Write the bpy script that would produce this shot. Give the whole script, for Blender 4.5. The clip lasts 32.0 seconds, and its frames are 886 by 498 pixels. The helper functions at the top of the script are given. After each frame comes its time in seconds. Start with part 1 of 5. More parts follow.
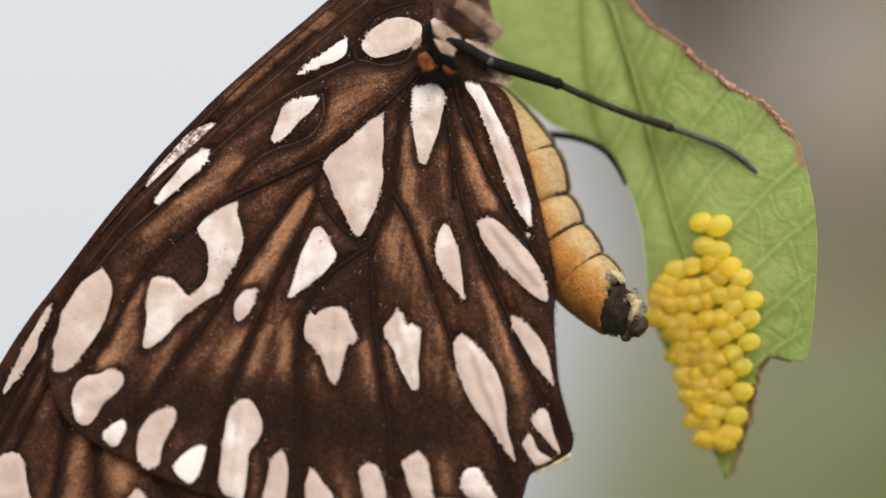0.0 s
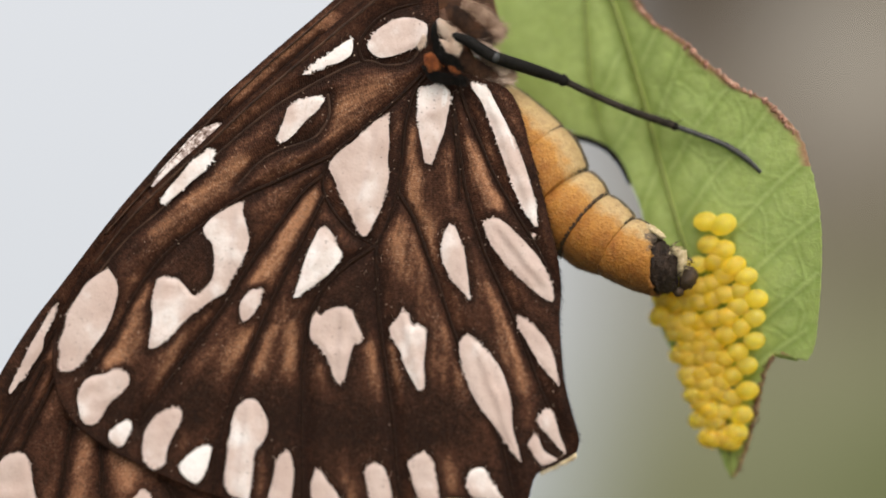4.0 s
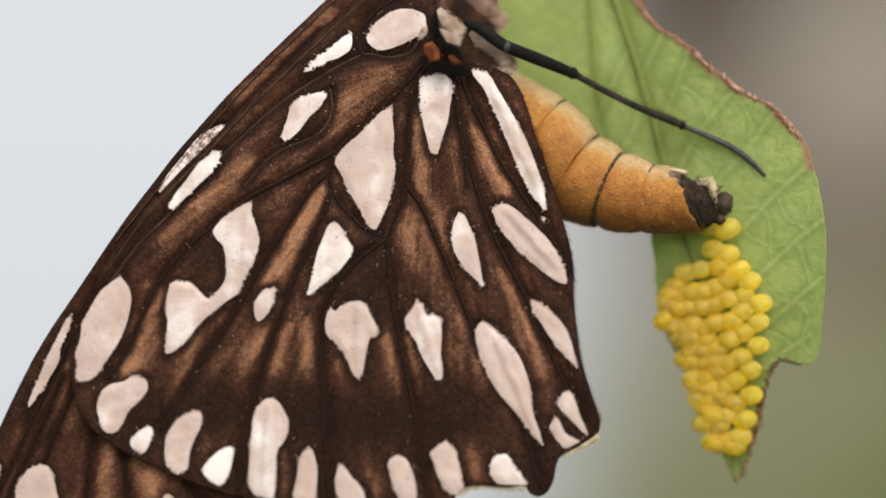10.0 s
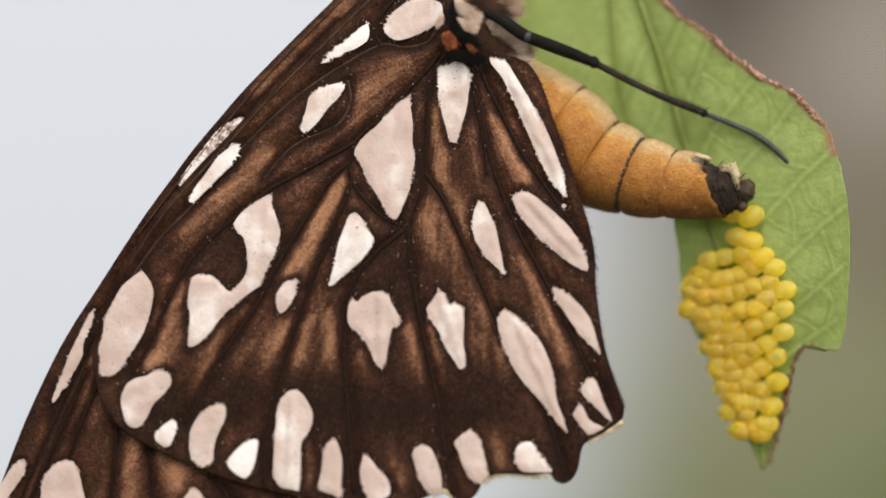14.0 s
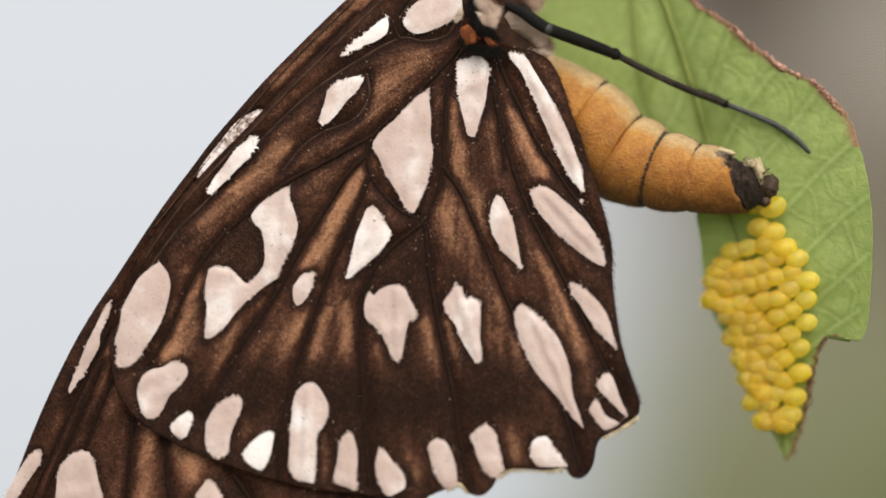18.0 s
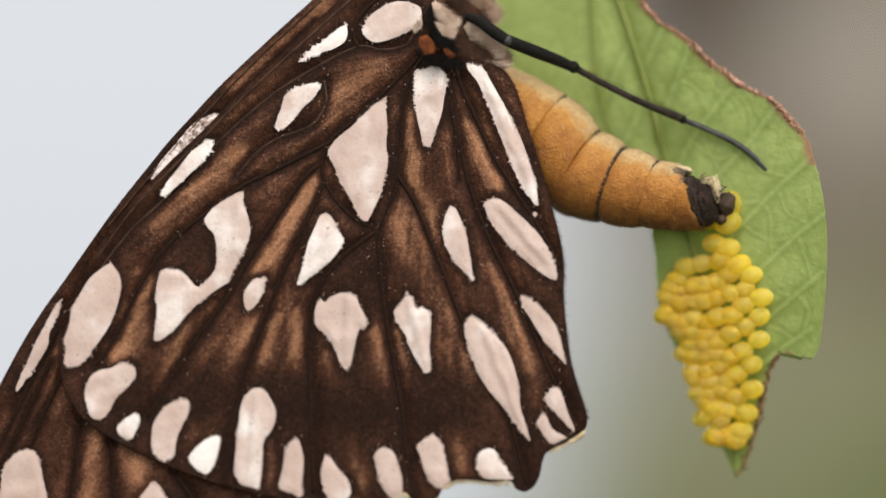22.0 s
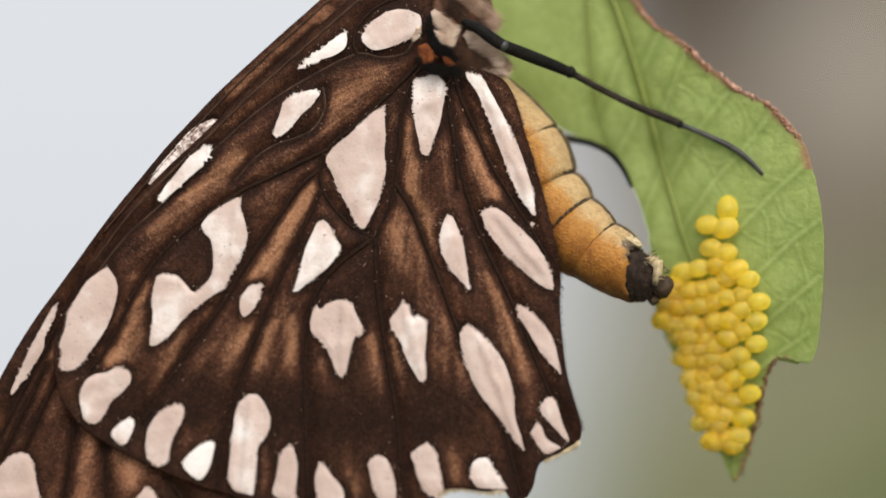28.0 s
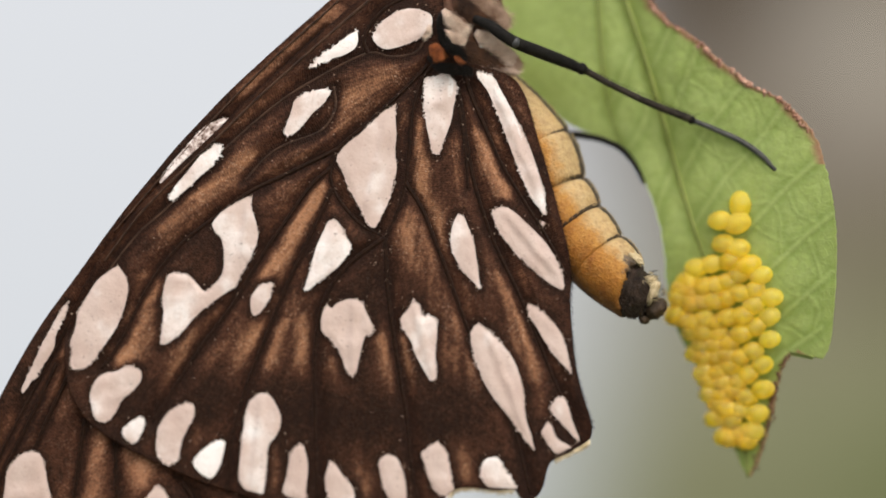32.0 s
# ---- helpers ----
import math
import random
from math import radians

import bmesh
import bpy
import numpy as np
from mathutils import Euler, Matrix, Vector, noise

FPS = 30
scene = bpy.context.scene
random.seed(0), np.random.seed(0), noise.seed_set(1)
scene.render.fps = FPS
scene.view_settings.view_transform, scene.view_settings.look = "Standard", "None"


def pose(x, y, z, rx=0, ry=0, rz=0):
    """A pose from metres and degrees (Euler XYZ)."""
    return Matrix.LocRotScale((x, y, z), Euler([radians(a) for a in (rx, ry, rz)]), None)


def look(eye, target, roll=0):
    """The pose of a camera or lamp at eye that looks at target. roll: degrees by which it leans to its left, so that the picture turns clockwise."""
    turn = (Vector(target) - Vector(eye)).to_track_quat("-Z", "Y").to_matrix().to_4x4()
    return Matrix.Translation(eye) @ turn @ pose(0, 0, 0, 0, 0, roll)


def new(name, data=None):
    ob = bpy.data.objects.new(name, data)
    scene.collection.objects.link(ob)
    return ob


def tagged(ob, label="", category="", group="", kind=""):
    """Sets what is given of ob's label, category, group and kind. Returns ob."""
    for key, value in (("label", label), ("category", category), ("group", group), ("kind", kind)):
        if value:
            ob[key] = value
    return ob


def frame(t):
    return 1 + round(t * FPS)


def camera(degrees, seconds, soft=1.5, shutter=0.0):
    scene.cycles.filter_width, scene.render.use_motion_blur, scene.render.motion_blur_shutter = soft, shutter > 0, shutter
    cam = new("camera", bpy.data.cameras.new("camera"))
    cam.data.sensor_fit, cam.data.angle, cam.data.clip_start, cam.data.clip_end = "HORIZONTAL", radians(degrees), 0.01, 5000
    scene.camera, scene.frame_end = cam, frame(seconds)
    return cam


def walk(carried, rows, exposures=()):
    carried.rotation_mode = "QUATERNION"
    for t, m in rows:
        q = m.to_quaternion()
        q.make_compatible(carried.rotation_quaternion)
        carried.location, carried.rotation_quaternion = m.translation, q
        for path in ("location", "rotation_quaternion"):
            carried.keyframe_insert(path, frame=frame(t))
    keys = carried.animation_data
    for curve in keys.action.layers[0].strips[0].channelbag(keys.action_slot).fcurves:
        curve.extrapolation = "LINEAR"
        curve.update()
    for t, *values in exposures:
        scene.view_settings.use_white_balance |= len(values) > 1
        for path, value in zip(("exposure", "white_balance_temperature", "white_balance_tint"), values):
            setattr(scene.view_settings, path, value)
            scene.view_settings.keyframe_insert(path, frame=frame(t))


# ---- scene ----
import mathutils

# A butterfly lays eggs on the underside of a hanging leaf, seen very close.
# Drawing plate: 1 unit U is about 0.03 mm; plate x to the right, y down, depth away from the lens.
D = 0.1708                       # lens to the plate, metres
EYE = 0.6                        # height of the lens over the ground
U = D * math.tan(radians(8)) / 784

cam = camera(16, 32.0, soft=1.8)
cam.data.dof.use_dof = True
cam.data.dof.focus_distance = D + 0.0007
cam.data.dof.aperture_fstop = 8.5
walk(cam, [
    (0, pose(0, -D, EYE, 89.930, -0.340, -0.120)),
    (0.5, pose(0, -D, EYE, 89.865, 0.108, 0.055)),
    (1, pose(0, -D, EYE, 89.919, 0.191, -0.066)),
    (1.5, pose(0, -D, EYE, 89.833, 0.864, 0.484)),
    (2, pose(0, -D, EYE, 89.904, -0.123, 0.063)),
    (2.5, pose(0, -D, EYE, 89.925, 0.016, -0.058)),
    (3, pose(0, -D, EYE, 89.955, 0.051, 0.039)),
    (3.5, pose(0, -D, EYE, 89.943, -0.081, -0.074)),
    (5.5, pose(0, -D, EYE, 89.938, 0.377, 0.163)),
    (6, pose(0, -D, EYE, 89.955, -0.128, -0.006)),
    (6.5, pose(0, -D, EYE, 90.088, -0.346, -0.153)),
    (7, pose(0, -D, EYE, 89.968, 0.946, 0.364)),
    (7.5, pose(0, -D, EYE, 89.979, 0.058, 0.135)),
    (8, pose(0, -D, EYE, 90.071, 0.306, -0.043)),
    (8.5, pose(0, -D, EYE, 89.950, 0.468, 0.271)),
    (9, pose(0, -D, EYE, 90.078, -0.252, -0.067)),
    (9.5, pose(0, -D, EYE, 90.004, 0.354, 0.210)),
    (10, pose(0, -D, EYE, 90.013, -0.118, 0.037)),
    (10.5, pose(0, -D, EYE, 90.085, -0.017, -0.031)),
    (11, pose(0, -D, EYE, 90.020, 0.074, 0.043)),
    (11.5, pose(0, -D, EYE, 90.138, -0.698, -0.372)),
    (12, pose(0, -D, EYE, 90.104, -0.397, -0.221)),
    (12.5, pose(0, -D, EYE, 90.018, -0.588, -0.238)),
    (13, pose(0, -D, EYE, 90.098, -0.882, -0.378)),
    (13.5, pose(0, -D, EYE, 89.979, 0.142, 0.009)),
    (14, pose(0, -D, EYE, 89.855, 0.682, 0.464)),
    (14.5, pose(0, -D, EYE, 89.863, 0.764, 0.482)),
    (15, pose(0, -D, EYE, 89.846, 0.560, 0.456)),
    (15.5, pose(0, -D, EYE, 89.787, 0.934, 0.680)),
    (17.5, pose(0, -D, EYE, 89.756, 1.099, 0.701)),
    (18, pose(0, -D, EYE, 89.731, 1.051, 0.867)),
    (18.5, pose(0, -D, EYE, 89.876, 0.366, 0.447)),
    (19, pose(0, -D, EYE, 89.759, 1.247, 0.771)),
    (19.5, pose(0, -D, EYE, 89.765, 0.745, 0.612)),
    (20, pose(0, -D, EYE, 89.843, 0.425, 0.445)),
    (20.5, pose(0, -D, EYE, 89.895, 0.222, 0.192)),
    (21, pose(0, -D, EYE, 89.917, 0.366, 0.307)),
    (21.5, pose(0, -D, EYE, 89.902, -0.694, -0.093)),
    (22, pose(0, -D, EYE, 89.902, -0.152, 0.053)),
    (22.5, pose(0, -D, EYE, 89.935, -0.255, -0.021)),
    (23, pose(0, -D, EYE, 89.993, -0.177, -0.108)),
    (23.5, pose(0, -D, EYE, 89.924, 0.306, 0.199)),
    (24, pose(0, -D, EYE, 90.002, -0.448, 0.005)),
    (24.5, pose(0, -D, EYE, 89.993, -0.116, 0.005)),
    (25, pose(0, -D, EYE, 90.062, -0.813, -0.222)),
    (25.5, pose(0, -D, EYE, 90.151, -0.693, -0.303)),
    (27.5, pose(0, -D, EYE, 89.957, -0.610, -0.226)),
    (28, pose(0, -D, EYE, 90.001, 0.010, -0.001)),
    (28.5, pose(0, -D, EYE, 90.013, -0.681, -0.237)),
    (29, pose(0, -D, EYE, 89.913, 0.225, 0.082)),
    (29.5, pose(0, -D, EYE, 90.012, -0.522, -0.146)),
    (30, pose(0, -D, EYE, 89.990, -0.006, 0.046)),
    (30.5, pose(0, -D, EYE, 89.901, 0.614, 0.315)),
    (31, pose(0, -D, EYE, 89.991, -0.303, 0.055)),
    (31.5, pose(0, -D, EYE, 89.950, 0.213, 0.269)),
    (32, pose(0, -D, EYE, 89.953, 0.366, 0.229)),
])

# ---- light: a bright overcast day ----
scene.view_settings.exposure = 0.0
world = bpy.data.worlds.new("world")
scene.world = world
world.use_nodes = True
sky = world.node_tree.nodes.new("ShaderNodeTexSky")
sky.sky_type, sky.sun_disc = "NISHITA", False
SUN_UP, SUN_TURN = radians(46), radians(168)
sky.sun_elevation, sky.sun_rotation = SUN_UP, SUN_TURN
sky.air_density, sky.dust_density, sky.ozone_density = 1.0, 6.0, 0.6
world.node_tree.links.new(sky.outputs[0], world.node_tree.nodes["Background"].inputs[0])
world.node_tree.nodes["Background"].inputs[1].default_value = 0.115
sun = new("sun", bpy.data.lights.new("sun", "SUN"))
sun.data.energy, sun.data.angle, sun.data.color = 2.3, radians(110), (1.0, 0.93, 0.83)
toward = Vector((math.sin(SUN_TURN) * math.cos(SUN_UP), math.cos(SUN_TURN) * math.cos(SUN_UP), math.sin(SUN_UP)))
sun.matrix_world = look(toward * 5, (0, 0, 0))


# ---- small helpers ----
def at(px, py, depth=0.0):
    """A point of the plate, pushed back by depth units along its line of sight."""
    f = 1 + depth * U / D
    return Vector(((px - 784) * U * f, depth * U, EYE + (441 - py) * U * f))


def part(name, bm, material, parent, label="", at_place=None, smooth=True):
    """Link a bmesh, or a mesh, as one mesh object under a thing or a part."""
    if isinstance(bm, bpy.types.Mesh):
        me = bm
    else:
        me = bpy.data.meshes.new(name)
        bm.to_mesh(me)
        bm.free()
    if material and not me.materials:
        me.materials.append(material)
    if smooth:
        me.shade_smooth()
    ob = new(name, me)
    ob.parent = parent
    if at_place is not None:
        ob.location = at_place
    if label:
        tagged(ob, label)
    return ob


def mesh_of(name, verts, faces):
    me = bpy.data.meshes.new(name)
    me.from_pydata([tuple(v) for v in verts], [], [tuple(f) for f in faces])
    me.update()
    return me


def spline(points, n):
    """n points along a smooth curve through the given ones (any number of columns)."""
    p = np.array(points, float)
    p = np.vstack([2 * p[0] - p[1], p, 2 * p[-1] - p[-2]])
    k = len(p) - 3
    out = []
    for s in np.linspace(0, k, n):
        i = min(int(s), k - 1)
        t = s - i
        a, b, c, d = p[i:i + 4]
        out.append(0.5 * (2 * b + (c - a) * t + (2 * a - 5 * b + 4 * c - d) * t * t + (3 * b - a - 3 * c + d) * t ** 3))
    return np.array(out)


def near_line(px, py, lines, closed=False, reach=60):
    """Distance of many plate points from a set of curves, told up to a reach."""
    best = np.full(px.shape, float(reach))
    for line in lines:
        s = spline(line + line[:1] if closed else line, 6 * len(line) + 1)
        x0, y0, x1, y1 = s[:, 0].min() - reach, s[:, 1].min() - reach, s[:, 0].max() + reach, s[:, 1].max() + reach
        mask = (px > x0) & (px < x1) & (py > y0) & (py < y1)
        mx, my, b_ = px[mask], py[mask], best[mask]
        for a, b in zip(s[:-1], s[1:]):
            d = b - a
            k = np.clip(((mx - a[0]) * d[0] + (my - a[1]) * d[1]) / max(d @ d, 1e-9), 0, 1)
            b_ = np.minimum(b_, np.hypot(mx - a[0] - k * d[0], my - a[1] - k * d[1]))
        best[mask] = b_
    return best


def tube(verts, faces, line, radii, sides=8):
    """Add a round tube along world points to the lists of a mesh."""
    line = [Vector(p) for p in line]
    base = len(verts)
    for i, p in enumerate(line):
        ahead = (line[min(i + 1, len(line) - 1)] - line[max(i - 1, 0)]).normalized()
        side = ahead.cross(Vector((0.1, -1, 0.05))).normalized()
        up = side.cross(ahead)
        for k in range(sides):
            a = 2 * math.pi * k / sides
            verts.append(p + (side * math.cos(a) + up * math.sin(a)) * radii[i])
    for i in range(len(line) - 1):
        for k in range(sides):
            a, b = base + i * sides + k, base + i * sides + (k + 1) % sides
            faces.append((a, b, b + sides, a + sides))
    faces.append(tuple(base + k for k in range(sides))[::-1])
    faces.append(tuple(base + (len(line) - 1) * sides + k for k in range(sides)))


def blob(radius, seed, squash=(1, 1, 1), rough=0.1, rings=14, grain=3.0):
    """A lumpy closed body about the origin."""
    bm = bmesh.new()
    bmesh.ops.create_uvsphere(bm, u_segments=rings * 2, v_segments=rings, radius=1)
    for v in bm.verts:
        k = 1 + rough * noise.noise(v.co * grain + Vector((seed * 7.3, seed, 0)))
        v.co = Vector((v.co.x * squash[0], v.co.y * squash[1], v.co.z * squash[2])) * radius * k
    return bm


def rough_noise(x, y, seed=0.0):
    return noise.noise(Vector((x, y, seed)))


# ---- materials ----
class Nodes:
    """Short ways to wire a node material."""

    def __init__(self, name):
        self.m = bpy.data.materials.new(name)
        self.m.use_nodes = True
        self.t = self.m.node_tree
        self.b = self.t.nodes["Principled BSDF"]
        self.c = self.t.nodes.new("ShaderNodeTexCoord").outputs["Object"]

    def add(self, kind, **values):
        n = self.t.nodes.new(kind)
        for k, v in values.items():
            n.inputs[k.replace("_", " ")].default_value = v
        return n

    def link(self, a, b):
        self.t.links.new(a, b)

    def noise(self, scale, detail=4.0, stretch=None):
        n = self.add("ShaderNodeTexNoise", Scale=scale, Detail=detail)
        src = self.c
        if stretch:
            g = self.add("ShaderNodeMapping", Scale=stretch)
            self.link(src, g.inputs[0])
            src = g.outputs[0]
        self.link(src, n.inputs["Vector"])
        return n.outputs[0]

    def attr(self, name):
        n = self.t.nodes.new("ShaderNodeAttribute")
        n.attribute_name = name
        return n.outputs["Fac"]

    def ramp(self, fac, *stops):
        n = self.t.nodes.new("ShaderNodeValToRGB")
        el = n.color_ramp.elements
        while len(el) < len(stops):
            el.new(0.5)
        for e, (at_, col) in zip(el, stops):
            e.position, e.color = at_, (*col, 1) if not isinstance(col, float) else (col, col, col, 1)
        self.link(fac, n.inputs[0])
        return n.outputs[0]

    def mix(self, fac, a, b, kind="MIX"):
        n = self.t.nodes.new("ShaderNodeMix")
        n.data_type, n.blend_type = "RGBA", kind
        for s, v in ((n.inputs[0], fac), (n.inputs[6], a), (n.inputs[7], b)):
            if isinstance(v, (int, float)):
                s.default_value = v
            elif isinstance(v, tuple):
                s.default_value = (*v, 1)
            else:
                self.link(v, s)
        return n.outputs[2]

    def math(self, op, a, b):
        n = self.t.nodes.new("ShaderNodeMath")
        n.operation = op
        for s, v in zip(n.inputs, (a, b)):
            if isinstance(v, (int, float)):
                s.default_value = v
            else:
                self.link(v, s)
        return n.outputs[0]

    def bump(self, height, strength=0.5, distance=0.0001):
        n = self.add("ShaderNodeBump", Strength=strength, Distance=distance)
        self.link(height, n.inputs["Height"])
        self.link(n.outputs[0], self.b.inputs["Normal"])

    def done(self, colour=None, rough=0.6, **values):
        if colour is not None:
            if isinstance(colour, tuple):
                self.b.inputs["Base Color"].default_value = (*colour, 1)
            else:
                self.link(colour, self.b.inputs["Base Color"])
        if isinstance(rough, float):
            self.b.inputs["Roughness"].default_value = rough
        else:
            self.link(rough, self.b.inputs["Roughness"])
        for k, v in values.items():
            self.b.inputs[k.replace("_", " ")].default_value = v
        return self.m


def wing_material(name, dark, middle, tan):
    n = Nodes(name)
    tone = n.attr("tone")
    grain, cloud, fine = n.noise(11000, 2), n.noise(700, 5), n.noise(3200, 4)
    k = tone
    for tex, much in ((cloud, 0.3), (fine, 0.4), (grain, 0.75)):
        k = n.math("ADD", k, n.math("MULTIPLY", n.math("SUBTRACT", tex, 0.5), much))
    half = tuple(0.55 * a + 0.45 * b for a, b in zip(middle, tan))
    col = n.ramp(k, (0.04, dark), (0.36, middle), (0.66, half), (0.98, tan))
    # single pale scales among the brown, thick where the wing is pale
    v = n.add("ShaderNodeTexVoronoi", Scale=9500.0)
    n.link(n.c, v.inputs["Vector"])
    pick = n.t.nodes.new("ShaderNodeSeparateColor")
    n.link(v.outputs["Color"], pick.inputs[0])
    pale = n.math("MULTIPLY", n.ramp(pick.outputs[0], (0.62, 0.0), (0.8, 1.0)), n.ramp(v.outputs[0], (0.3, 1.0), (0.5, 0.0)))
    pale = n.math("MULTIPLY", pale, n.ramp(n.math("ADD", tone, n.math("SUBTRACT", n.noise(500, 3), 0.5)), (0.25, 0.03), (0.75, 0.5)))
    col = n.mix(pale, col, (0.52, 0.36, 0.26))
    deep = n.math("MULTIPLY", n.ramp(pick.outputs[1], (0.6, 0.0), (0.75, 1.0)), 0.5)
    col = n.mix(deep, col, n.mix(1.0, col, (0.42, 0.38, 0.36), "MULTIPLY"))
    # rows of scales, seen as fine cross lines
    w = n.add("ShaderNodeTexWave", Scale=2500.0, Distortion=6.0, Detail=2.0)
    w.wave_type, w.rings_direction = "RINGS", "SPHERICAL"
    w.inputs["Detail Scale"].default_value = 0.4
    n.link(n.c, w.inputs["Vector"])
    col = n.mix(n.math("MULTIPLY", w.outputs[1], n.ramp(n.noise(260, 3), (0.38, 0.1), (0.6, 0.62))), col, n.mix(1.0, col, (0.45, 0.42, 0.4), "MULTIPLY"))
    h = n.math("ADD", n.math("MULTIPLY", w.outputs[1], 0.3), n.math("ADD", n.math("MULTIPLY", v.outputs[0], 0.6), n.math("ADD", grain, fine)))
    n.bump(h, 0.75, 0.00005)
    return n.done(col, 0.55, Specular_IOR_Level=0.1)


def spot_material(name, shade):
    n = Nodes(name)
    info = n.t.nodes.new("ShaderNodeObjectInfo").outputs["Random"]
    cloud, fine = n.noise(500, 4), n.noise(5000, 3)
    k = n.math("ADD", n.math("ADD", cloud, shade), n.math("MULTIPLY", n.math("SUBTRACT", info, 0.5), 0.16))
    col = n.ramp(k, (0.3, (0.475, 0.375, 0.345)), (0.52, (0.55, 0.455, 0.43)), (0.76, (0.82, 0.81, 0.83)))
    col = n.mix(n.ramp(n.noise(900, 2, (1, 1, 0.35)), (0.4, 0.0), (0.7, 0.45)), col, (0.54, 0.41, 0.375))
    col = n.mix(n.ramp(n.noise(9000, 2), (0.6, 0.0), (0.72, 0.5)), col, (0.4, 0.29, 0.23))
    col = n.mix(n.math("MULTIPLY", n.ramp(n.noise(7000, 1), (0.7, 0.0), (0.74, 0.9)), n.ramp(n.noise(350, 2), (0.45, 0.0), (0.6, 1.0))), col, (0.05, 0.03, 0.02))
    n.bump(n.math("ADD", n.math("MULTIPLY", fine, 0.35), n.math("MULTIPLY", n.noise(900, 3), 1.6)), 0.6, 0.00009)
    return n.done(col, n.ramp(k, (0.35, 0.5), (0.7, 0.26)), Specular_IOR_Level=0.55)


def sheen_material():
    """A silvery sheen put into the colour, mottled over brown skin."""
    n = Nodes("painted_sheen")
    k = n.math("ADD", n.noise(900, 4), n.math("MULTIPLY", n.math("SUBTRACT", n.noise(5200, 3), 0.5), 0.9))
    col = n.ramp(k, (0.28, (0.09, 0.05, 0.035)), (0.42, (0.4, 0.32, 0.3)), (0.6, (0.8, 0.75, 0.75)))
    n.bump(n.noise(6000, 3), 0.6, 0.00005)
    return n.done(col, 0.4, Specular_IOR_Level=0.4)


def vein_material():
    n = Nodes("wing_vein")
    col = n.ramp(n.noise(5000, 3), (0.35, (0.009, 0.004, 0.002)), (0.8, (0.03, 0.013, 0.007)))
    n.bump(n.noise(12000, 2), 0.5, 0.00003)
    return n.done(col, 0.5, Specular_IOR_Level=0.1)


def abdomen_material():
    n = Nodes("abdomen_skin")
    back, rim, end = n.attr("back"), n.attr("rim"), n.attr("end")
    cloud, grain = n.noise(700, 5), n.noise(7000, 3)

    def shaken(value, tex, much):
        return n.math("ADD", value, n.math("MULTIPLY", n.math("SUBTRACT", tex, 0.5), much))

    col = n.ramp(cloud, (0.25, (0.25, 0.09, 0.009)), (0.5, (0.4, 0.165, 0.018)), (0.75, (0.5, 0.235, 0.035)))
    # brown of the underside, deepened with its shade painted into the colour
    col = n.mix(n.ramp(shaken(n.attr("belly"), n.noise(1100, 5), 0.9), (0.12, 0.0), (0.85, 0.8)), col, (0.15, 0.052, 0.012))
    # the cream scales of the back, thinning out down the flanks
    col = n.mix(n.ramp(shaken(back, cloud, 0.7), (0.3, 0.0), (0.8, 0.65)), col, (0.5, 0.27, 0.06))
    col = n.mix(n.ramp(shaken(back, n.noise(1500, 5), 0.5), (0.62, 0.0), (0.84, 0.9)), col, (0.54, 0.41, 0.215))
    # a coat of granular scales
    v = n.add("ShaderNodeTexVoronoi", Scale=6500.0)
    n.link(n.c, v.inputs["Vector"])
    pick = n.t.nodes.new("ShaderNodeSeparateColor")
    n.link(v.outputs["Color"], pick.inputs[0])
    col = n.mix(n.ramp(pick.outputs[0], (0.55, 0.0), (0.85, 0.26)), col, n.mix(1.0, col, (0.5, 0.4, 0.3), "MULTIPLY"))
    col = n.mix(n.ramp(pick.outputs[1], (0.75, 0.0), (0.9, 0.12)), col, (0.6, 0.4, 0.16))
    col = n.mix(n.ramp(n.noise(3000, 4), (0.45, 0.0), (0.75, 0.45)), col, n.mix(1.0, col, (0.5, 0.4, 0.3), "MULTIPLY"))
    col = n.mix(n.ramp(shaken(n.attr("line"), grain, 0.7), (0.45, 0.0), (0.62, 0.95)), col, (0.02, 0.012, 0.008))
    col = n.mix(n.ramp(shaken(end, n.noise(1500, 4), 0.9), (0.5, 0.0), (0.62, 0.9)), col, n.ramp(n.noise(3000, 3), (0.4, (0.02, 0.014, 0.012)), (0.7, (0.13, 0.1, 0.085))))
    col = n.mix(n.ramp(shaken(rim, grain, 0.7), (0.55, 0.0), (0.75, 0.95)), col, (0.022, 0.012, 0.007))
    specks = n.ramp(n.noise(9000, 2), (0.66, 0.0), (0.74, 0.7))
    col = n.mix(n.math("MULTIPLY", specks, n.ramp(n.noise(600, 3), (0.42, 0.0), (0.6, 1.0))), col, (0.06, 0.03, 0.012))
    n.bump(n.math("ADD", n.math("MULTIPLY", v.outputs[0], 1.0), n.math("ADD", grain, n.math("MULTIPLY", n.noise(2500, 4), 0.2))), 0.42, 0.0001)
    n.b.inputs["Subsurface Weight"].default_value = 0.1
    n.b.inputs["Subsurface Radius"].default_value = (1.0, 0.5, 0.2)
    n.b.inputs["Subsurface Scale"].default_value = 0.0004
    return n.done(col, 0.66, Sheen_Weight=0.05)


